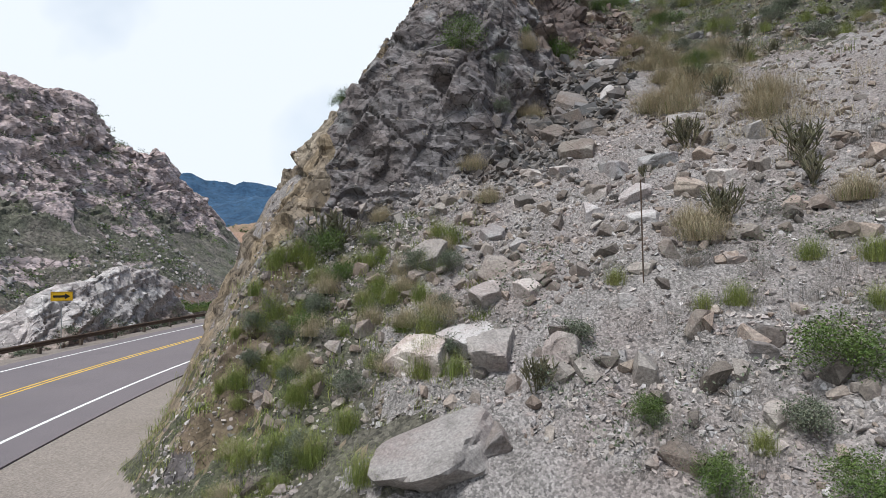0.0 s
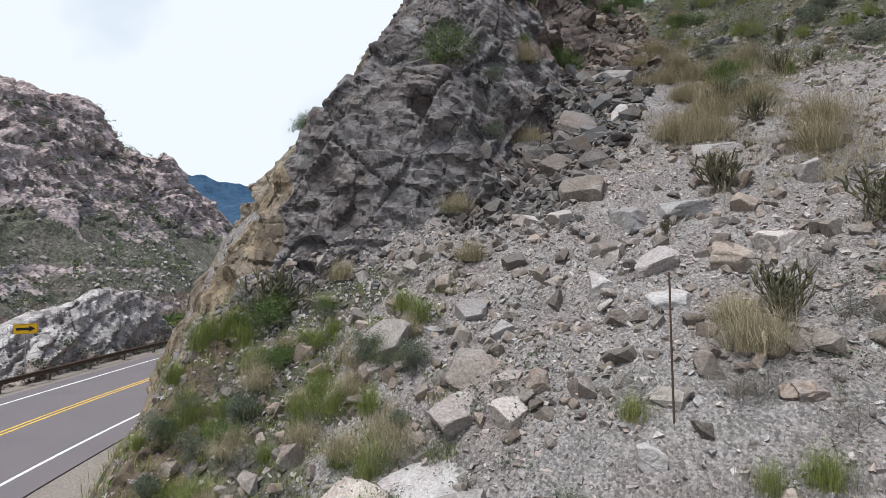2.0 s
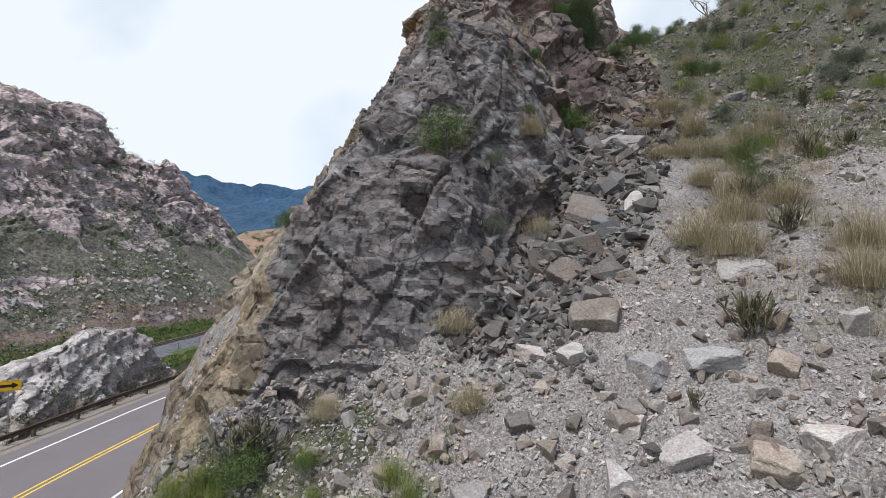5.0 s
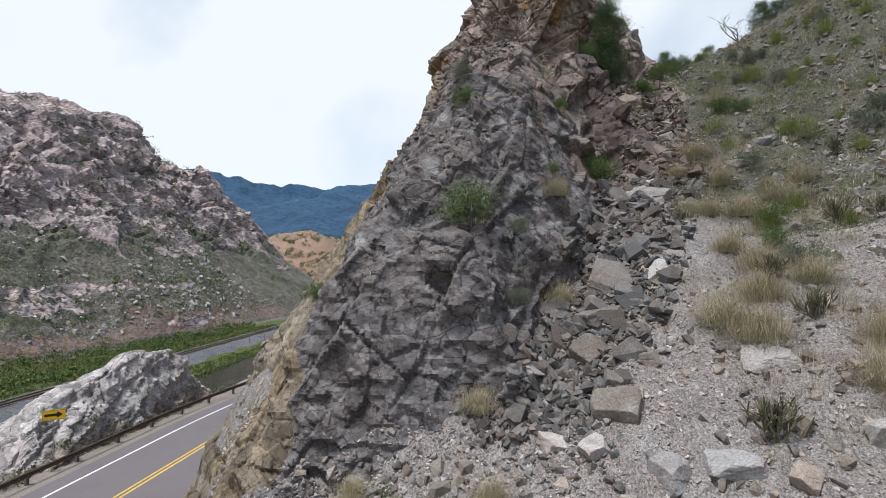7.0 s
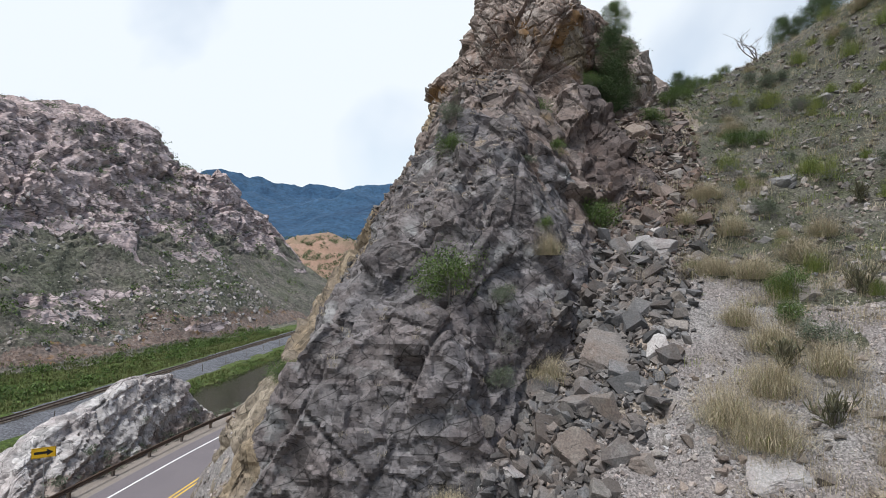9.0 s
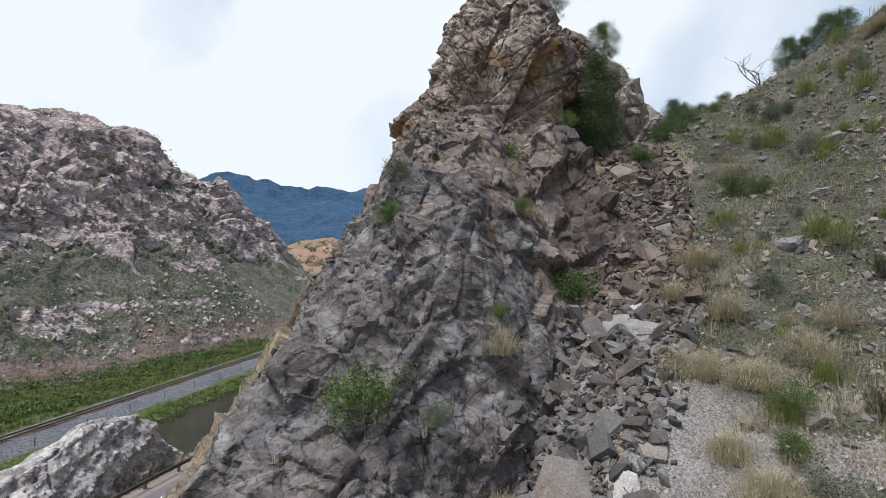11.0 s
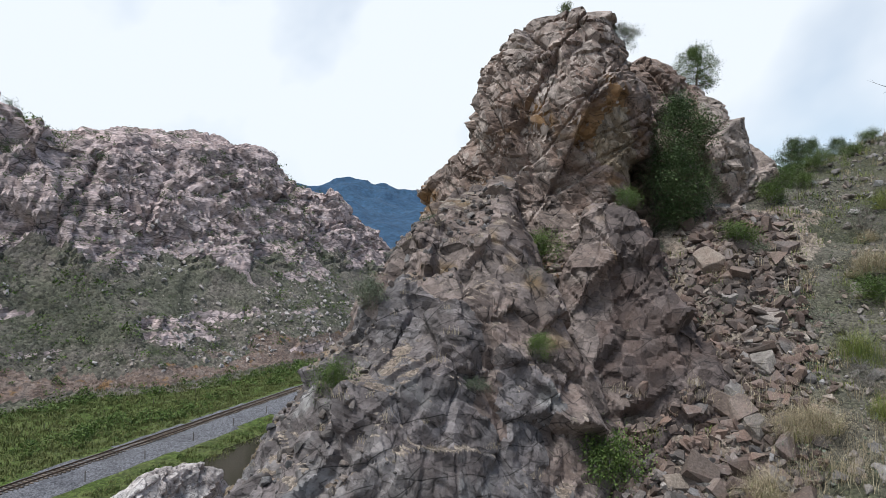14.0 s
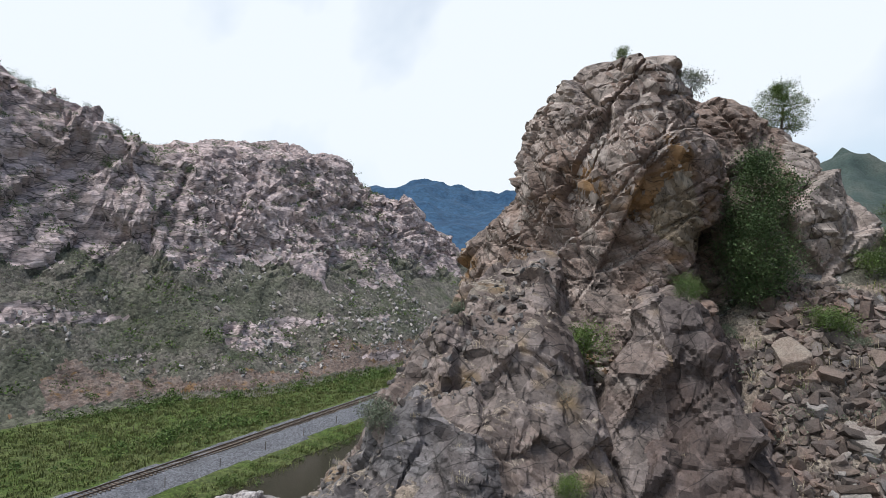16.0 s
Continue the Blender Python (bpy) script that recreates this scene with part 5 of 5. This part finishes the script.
def make_cover():
    patch = lambda p, f, s: 0.5 + 0.9 * fbm(p * f, 3, s)
    tuft = [blades(30, 0.38, 0.6, 0.0055, 500 + i, 0.12) for i in range(4)]
    wisp = [blades(70, 0.62, 0.75, 0.0028, 520 + i, 0.2) for i in range(4)]
    sprig = [leaves(np.random.default_rng(600 + i).normal(0, 0.16, (11, 3)) * np.array([1, 1, 0.5]) + np.array([0, 0, 0.16]), 7, 0.06, 0.022, 610 + i) for i in range(3)]
    up = lambda p: np.clip((p[:, 1] - 20) / 12, 0.05, 1) * np.clip((p[:, 0] - 5) / 7, 0.04, 1)
    a = in_area(12000, -6, 34, 5, 47, lambda p: open_slope(p) * up(p) * np.clip(patch(p, 0.25, 71), 0.05, 1))
    scatter_stuff("dry_grass", sized(a, 0.5, 1.7), tuft, M_BLOND, "dry blond grass across the hillside", "grass")
    b = in_area(9000, -6, 34, 5, 47, lambda p: open_slope(p) * up(p) * np.clip(patch(p, 0.3, 72), 0.05, 1))
    scatter_stuff("green_grass", sized(b, 0.5, 1.4), tuft, M_GRASS, "green grass patches on the hillside", "grass")
    c = in_area(5500, -6, 34, 8, 47, lambda p: open_slope(p) * up(p) * np.clip(patch(p, 0.3, 73), 0.05, 1))
    scatter_stuff("low_shrubs", sized(c, 0.6, 2.2, 3), sprig, M_SAGE, "low grey-green shrubs on the hillside", "shrubs")
    patchy = lambda p: np.clip(1.3 * np.exp(-((p[:, 0] - 9.6 - 0.12 * (p[:, 1] - 20)) / 2.0) ** 2) * patch(p, 0.5, 79), 0, 1) * open_slope(p)
    w = in_area(1500, 5.5, 15, 15, 31, patchy)
    scatter_stuff("blond_grass", sized(w, 0.6, 1.5), wisp, M_BLOND, "wide fuzzy patches of dry blond grass", "grass")
    w = in_area(1500, -4, 11, 4.5, 14, lambda p: open_slope(p) * np.clip((p[:, 0] - 1) / 4 + (8 - p[:, 1]) / 4, 0.2, 1) * np.clip(patch(p, 0.6, 80), 0, 1))
    scatter_stuff("dry_weeds", sized(w, 0.35, 0.95), wisp, M_TWIG, "thin grey dry weeds on the gravel", "weeds")
    w = in_area(260, -1, 11, 4.5, 12.5, lambda p: open_slope(p) * np.clip(patch(p, 0.6, 81), 0, 1))
    scatter_stuff("low_shrubs", sized(w, 0.6, 1.6), sprig, M_SAGE, "low grey-green shrubs on the gravel", "shrubs")
    d = in_area(1100, -9, 1, 6, 17, lambda p: open_slope(p) * 0.8)
    scatter_stuff("verge_grass", sized(d, 0.4, 1.3), tuft, M_GRASS, "grass on the bank above the road", "grass")
    g = in_area(420, -5, 6, 18, 34, lambda p: ~open_slope(p) * 0.6)
    scatter_stuff("ledge_grass", sized(g, 0.3, 0.9), tuft, M_BLOND, "dry grass in cracks of the rock", "grass")
    speck = [leaves(np.random.default_rng(640 + i).normal(0, 0.16, (8, 3)) * np.array([1, 1, 0.5]) + np.array([0, 0, 0.14]), 4, 0.07, 0.05, 650 + i) for i in range(4)]
    fl = lambda p: (far_form(p[:, 0], p[:, 1]) > -5) * (far_form(p[:, 0], p[:, 1]) < 62) * np.clip(patch(p, 0.04, 75), 0.1, 1)
    e = in_area(5500, -165, -80, 50, 250, fl)
    scatter_stuff("talus_shrubs", sized(e, 1.4, 4.2, 2), speck, M_SAGE, "shrubs dotting the far talus", "shrubs")
    e = in_area(2600, -175, -80, 50, 250, fl)
    scatter_stuff("talus_junipers", sized(e, 2.5, 8, 2.5), speck, M_LEAF, "dark green bushes on the far slope", "shrubs")


make_cover()

# ---- trees ----
def proto_juniper(seed, label, tall=6.0, wide=1.0, leaf=None, name="juniper_tree", clumps=1.0, gap=0.0, dense=0.045, leafy=0.009):
    """Trunk, limbs, and foliage in many clumps with gaps between."""
    r = np.random.default_rng(seed)
    e = empty(name, label, "tree", "trees on the ridge")
    out, tips = [], []
    p = np.array([0, 0, -0.3])
    for i in range(7):
        q = p + np.array([r.normal(0, 0.05) * tall * 0.4, r.normal(0, 0.05) * tall * 0.4, tall / 7.2])
        out.append(tube(p, q, tall * 0.03 * (1 - i / 8), tall * 0.03 * (1 - (i + 1) / 8), 7))
        if i > 0 or gap == 0:
            for _ in range(9):
                a = r.uniform(0, 6.283)
                L = wide * tall * 0.24 * math.sin(math.pi * min(1, (i + 1.3) / 8)) ** 0.7 * r.uniform(0.6, 1.25)
                t = q + np.array([math.cos(a) * L, math.sin(a) * L, r.uniform(-0.05, 0.25) * L + 0.1])
                out.append(tube(q, t, tall * 0.008, tall * 0.003, 3))
                for u in (0.5, 0.8, 1.0):
                    tips.append(q + (t - q) * u + r.normal(0, 0.06 * tall * 0.3, 3))
        p = q
    tips.append(p)
    v, f = join(out)
    part("trunk", v, f, M_BARK, e, "brown trunk and limbs")
    v, f = leaves(np.array(tips), int(70 * clumps), tall * dense, tall * leafy, seed, 1.1)
    part("crown", v, f, leaf or M_JUNIPER, e)
    return e


def stand(e, x, y, k=1.0, turn=0.0, sink=0.0, z=None):
    h = drop(x, y)[0] if z is None else z
    e.matrix_world = Matrix.Translation((x, y, h - sink)) @ Matrix.Rotation(turn, 4, "Z") @ Matrix.Diagonal((k, k, k, 1))


big_juniper = proto_juniper(700, "tall dense juniper tree growing against the rock spire", 4.8, 0.95, clumps=2.4, dense=0.05, leafy=0.0072)
stand(big_juniper, 7.6, 37.5)
top_tree = proto_juniper(702, "small open-crowned tree on top of the rock dome", 2.4, 1.7, M_LEAF, "pinyon_tree", 1.4, 1, 0.05, 0.011)
stand(top_tree, 8.5, 42.4, 0.9, 0, 0.3)
JUNIPERS = [proto_juniper(704 + i, "dark juniper tree on the ridge skyline", 2.2, 1.6, clumps=1.2, dense=0.06, leafy=0.012) for i in range(2)]
for i, (x, y, k) in enumerate([(12.6, 43.8, 0.8), (13.8, 45.8, 0.8), (19.8, 45.5, 1.0), (20.8, 46, 0.9), (21.8, 45.4, 1.1), (23.4, 46, 1.1), (15.2, 47, 0.7)]):
    j = JUNIPERS[i] if i < 2 else copy_thing(JUNIPERS[i % 2], Matrix())
    stand(j, x, y, k, i * 1.7, 0.1)


def make_dead_tree(x, y, tall):
    e = empty("dead_tree", "bare grey dead tree on the skyline", "tree", "trees on the ridge")
    (v, f), _ = limbs(720, tall, 3, 0.05, 4, 2, 0.6, 0.8, 0.72)
    part("branchwork", v, f, M_BARK, e)
    stand(e, x, y)


make_dead_tree(17.6, 44.0, 2.3)
TOP_SHRUBS = [proto_shrub(730, M_LEAF, "small green shrub on top of the spire", 2, 40), proto_shrub(731, M_SAGE, "grey-green shrub on top of the spire", 2, 30)]
for e, x, y, k in ((TOP_SHRUBS[0], 3.3, 36.6, 0.8), (TOP_SHRUBS[1], 5.6, 37.2, 1.3)):
    stand(e, x, y, k)
edge_shrub = proto_shrub(733, M_LEAF, "small dark shrub on the edge of the spur", 2, 22)
stand(edge_shrub, -4.0, 20.6, 0.9)


# ---- road furniture ----
def box(x0, x1, y0, y1, z0, z1):
    v = np.array([(x, y, z) for z in (z0, z1) for x, y in ((x0, y0), (x1, y0), (x1, y1), (x0, y1))], float)
    return v, np.array([(0, 3, 2, 1), (4, 5, 6, 7), (0, 1, 5, 4), (1, 2, 6, 5), (2, 3, 7, 6), (3, 0, 4, 7)])


RAIL_OFF = -6.15


def make_guard_rail():
    e = tagged(new("guard_rail"), "dark weathered steel guard rail on posts along the road edge", "guard rail")
    ys = np.arange(6, 96, 0.8)
    x = road_x(ys) + RAIL_OFF
    prof = [(0.0, 0.43), (0.045, 0.47), (0.045, 0.53), (0.0, 0.57), (0.0, 0.6), (0.045, 0.64), (0.045, 0.7), (0.0, 0.74), (-0.02, 0.74), (-0.02, 0.43)]
    rows = [np.stack([x + o, ys, 0 * ys + ROAD_Z + h], 1) for o, h in prof]
    k, i = len(ys), np.arange(len(ys) - 1)
    f = np.concatenate([np.stack([a * k + i, ((a + 1) % 10) * k + i, ((a + 1) % 10) * k + i + 1, a * k + i + 1], 1) for a in range(10)])
    part("rail", np.concatenate(rows), f, M_RUSTY, e, "dark rust-brown corrugated beam")
    v, f = box(-0.08, 0.08, -0.1, 0.1, -0.4, 0.72)
    v2, f2 = box(0.08, 0.17, -0.08, 0.08, 0.42, 0.7)
    vv, ff = join([(v, f), (v2, f2)])
    first = None
    for y in np.arange(7, 96, 3.8):
        if first is None:
            first = part("post", vv, ff, M_TIE, e, "dark timber post")
            ob = first
        else:
            ob = first.copy()
            scene.collection.objects.link(ob)
        ob.matrix_world = Matrix.Translation((float(road_x(np.array(y))) + RAIL_OFF - 0.2, y, ROAD_Z - 0.1))


make_guard_rail()


def make_sign(x, y, zc, turn):
    e = tagged(new("road_sign"), "yellow curve sign with a black arrow on a steel post", "road sign")
    base = drop(x, y)[0]
    plate, pf = box(-0.6, 0.6, -0.012, 0.012, -0.3, 0.3)
    part("sign_plate", plate, pf, M_SIGN, e, "yellow rectangular plate")
    rim = [box(-0.575, 0.575, -0.017, -0.013, 0.265, 0.275), box(-0.575, 0.575, -0.017, -0.013, -0.275, -0.265),
           box(-0.575, -0.565, -0.017, -0.013, -0.265, 0.265), box(0.565, 0.575, -0.017, -0.013, -0.265, 0.265)]
    v, f = join(rim)
    part("border", v, f, M_BLACK, e, "thin black border")
    a = [(-0.47, -0.075), (0.16, -0.075), (0.16, -0.19), (0.47, 0), (0.16, 0.19), (0.16, 0.075), (-0.47, 0.075)]
    bm = bmesh.new()
    lo = [bm.verts.new((q[0], -0.018, q[1])) for q in a]
    bm.faces.new(lo)
    bmesh.ops.triangulate(bm, faces=bm.faces)
    me = bpy.data.meshes.new("arrow")
    bm.to_mesh(me)
    bm.free()
    me.materials.append(M_BLACK)
    ar = new("arrow", me)
    ar.parent = e
    ar["label"] = "black arrow pointing right"
    post, qf = box(-0.03, 0.03, 0.014, 0.06, base - zc - 0.2, 0.28)
    part("post", post, qf, M_ZINC, e, "grey steel post")
    e.matrix_world = Matrix.Translation((x, y, zc)) @ Matrix.Rotation(turn, 4, "Z")


make_sign(-25.35, 35.6, 2.6, radians(38))


def make_rod(x, y, tall, lean):
    base = drop(x, y)[0]
    v, f = join([tube((0, 0, -0.2), (lean * 0.5, 0.01, tall * 0.5), 0.014, 0.014, 6), tube((lean * 0.5, 0.01, tall * 0.5), (lean, 0, tall), 0.014, 0.013, 6)])
    ob = mesh_object("steel_rod", v, f, [M_RUSTY])
    ob.location = (x, y, base)
    tagged(ob, "rusty steel rod standing upright in the gravel", "rod", "rods in the slope")


make_rod(3.93, 10.45, 1.95, -0.04)

# ---- railway, fence and meadow growth ----
TRACK_X = -69.6


def make_railway():
    e = tagged(new("railway_track"), "single railway track on grey ballast by the river", "railway track")
    ys = np.arange(-20, 330, 4.0)
    for o in (-0.72, 0.72):
        prof = [(-0.07, 0), (0.07, 0), (0.036, 0.17), (-0.036, 0.17)]
        rows = [np.stack([0 * ys + TRACK_X + o + a, ys, 0 * ys - 8.1 + h], 1) for a, h in prof]
        k, i = len(ys), np.arange(len(ys) - 1)
        f = np.concatenate([np.stack([a * k + i, ((a + 1) % 4) * k + i, ((a + 1) % 4) * k + i + 1, a * k + i + 1], 1) for a in range(4)])
        part("rail", np.concatenate(rows), f, M_RUSTY, e, "rust-brown steel rail")
    v, f = box(-1.3, 1.3, -0.11, 0.11, -0.12, 0.06)
    first = None
    for y in np.arange(50, 200, 0.62):
        if first is None:
            first = ob = part("sleeper", v, f, M_TIE, e, "timber sleeper")
        else:
            ob = first.copy()
            scene.collection.objects.link(ob)
        ob.location = (TRACK_X, y, -8.18)


make_railway()


def make_fence(x, y0, y1, step, tall):
    v, f = join([tube((0, 0, -0.3), (0, 0, tall), 0.07, 0.06, 6)])
    first = None
    for i, y in enumerate(np.arange(y0, y1, step)):
        xx = x(y)
        if first is None:
            first = ob = tagged(mesh_object("fence_post", v, f, [M_TIE]), "weathered timber fence post in the grass", "fence post", "fence posts")
        else:
            ob = first.copy()
            scene.collection.objects.link(ob)
        ob.location = (xx, y, drop(xx, y)[0])


make_fence(lambda y: -64.2, 60, 190, 9.5, 1.4)
make_fence(lambda y: -92 + 0.06 * (y - 100), 62, 190, 11, 1.3)


M_MEADOWGRASS = material("meadow grass", [(0.0704, 0.0892, 0.0219), (0.105, 0.119, 0.0355), (0.131, 0.133, 0.0513)], 3, 0.8, 0, 20, piece=0.25)


def make_meadow():
    tuft = [blades(11, 0.9, 0.55, 0.07, 800 + i, 0.4) for i in range(4)]
    bush = [leaves(np.random.default_rng(810 + i).normal(0, 0.42, (14, 3)) * np.array([1, 1, 0.5]) + np.array([0, 0, 0.5]), 5, 0.19, 0.14, 820 + i) for i in range(4)]
    a = in_area(7500, -112, -72.5, 45, 185, lambda p: (p[:, 0] > cliff_base(p[:, 1]) - 1) * 0.9)
    scatter_stuff("meadow_grass", sized(a, 0.6, 1.3), tuft, M_MEADOWGRASS, "tall green meadow grass beside the railway", "grass")
    row = lambda p: np.exp(-((p[:, 0] + 84 + 3 * fbm(p * 0.04, 2, 61)) / 3.2) ** 2) + 0.7 * np.exp(-((p[:, 0] - cliff_base(p[:, 1]) - 5) / 4) ** 2) + 0.06
    b = in_area(3000, -125, -73, 45, 185, lambda p: (p[:, 0] > cliff_base(p[:, 1]) - 4) * row(p) * np.clip(0.6 + fbm(p * 0.09, 2, 62), 0, 1))
    scatter_stuff("meadow_bushes", sized(b, 0.7, 2.1), bush, M_LEAF, "willow bushes in rows across the meadow", "bushes")
    c = in_area(1500, -62, -55, 55, 190, lambda p: 0.9 * np.ones(len(p)))
    scatter_stuff("bank_grass", sized(c, 0.5, 1.1), tuft, M_MEADOWGRASS, "yellow-green grass on the river bank", "grass")
    d = in_area(500, -61, -56, 55, 190, lambda p: 0.7 * np.ones(len(p)))
    scatter_stuff("bank_bushes", sized(d, 0.35, 0.9), bush, M_LEAF, "low bushes on the river bank", "bushes")
    g = in_area(260, -26.4, -25.6, 8, 60, lambda p: 0.5 * np.ones(len(p)))
    scatter_stuff("rail_weeds", sized(g, 0.25, 0.6), bush, M_SAGE, "weeds under the guard rail", "weeds")
    # junipers on the skyline of the far cliffs and the red hill
    h = in_area(900, -215, -118, 40, 175, lambda p: (far_form(p[:, 0], p[:, 1]) > 50) * np.clip((150 - p[:, 1]) / 90, 0.08, 1))
    dense = [leaves(np.random.default_rng(830 + i).normal(0, 0.36, (34, 3)) * np.array([1, 1, 0.6]) + np.array([0, 0, 0.45]), 9, 0.13, 0.06, 840 + i) for i in range(3)]
    scatter_stuff("skyline_junipers", sized(h, 1.3, 3.4), dense, M_JUNIPER, "dark junipers along the far skyline", "trees")
    r = np.radians(rng.uniform(-28, -8, 380))
    d = rng.uniform(330, 470, 380)
    tr = BVHTree.FromObject(bpy.data.objects["backdrop_red_hill"], bpy.context.evaluated_depsgraph_get())
    GROUND_TREES.append(tr)
    scatter_stuff("red_hill_junipers", [(x, y, rng.uniform(1.8, 3.4)) for x, y in zip(d * np.sin(r), d * np.cos(r))], bush, M_JUNIPER, "junipers dotting the red hill", "trees")


make_meadow()
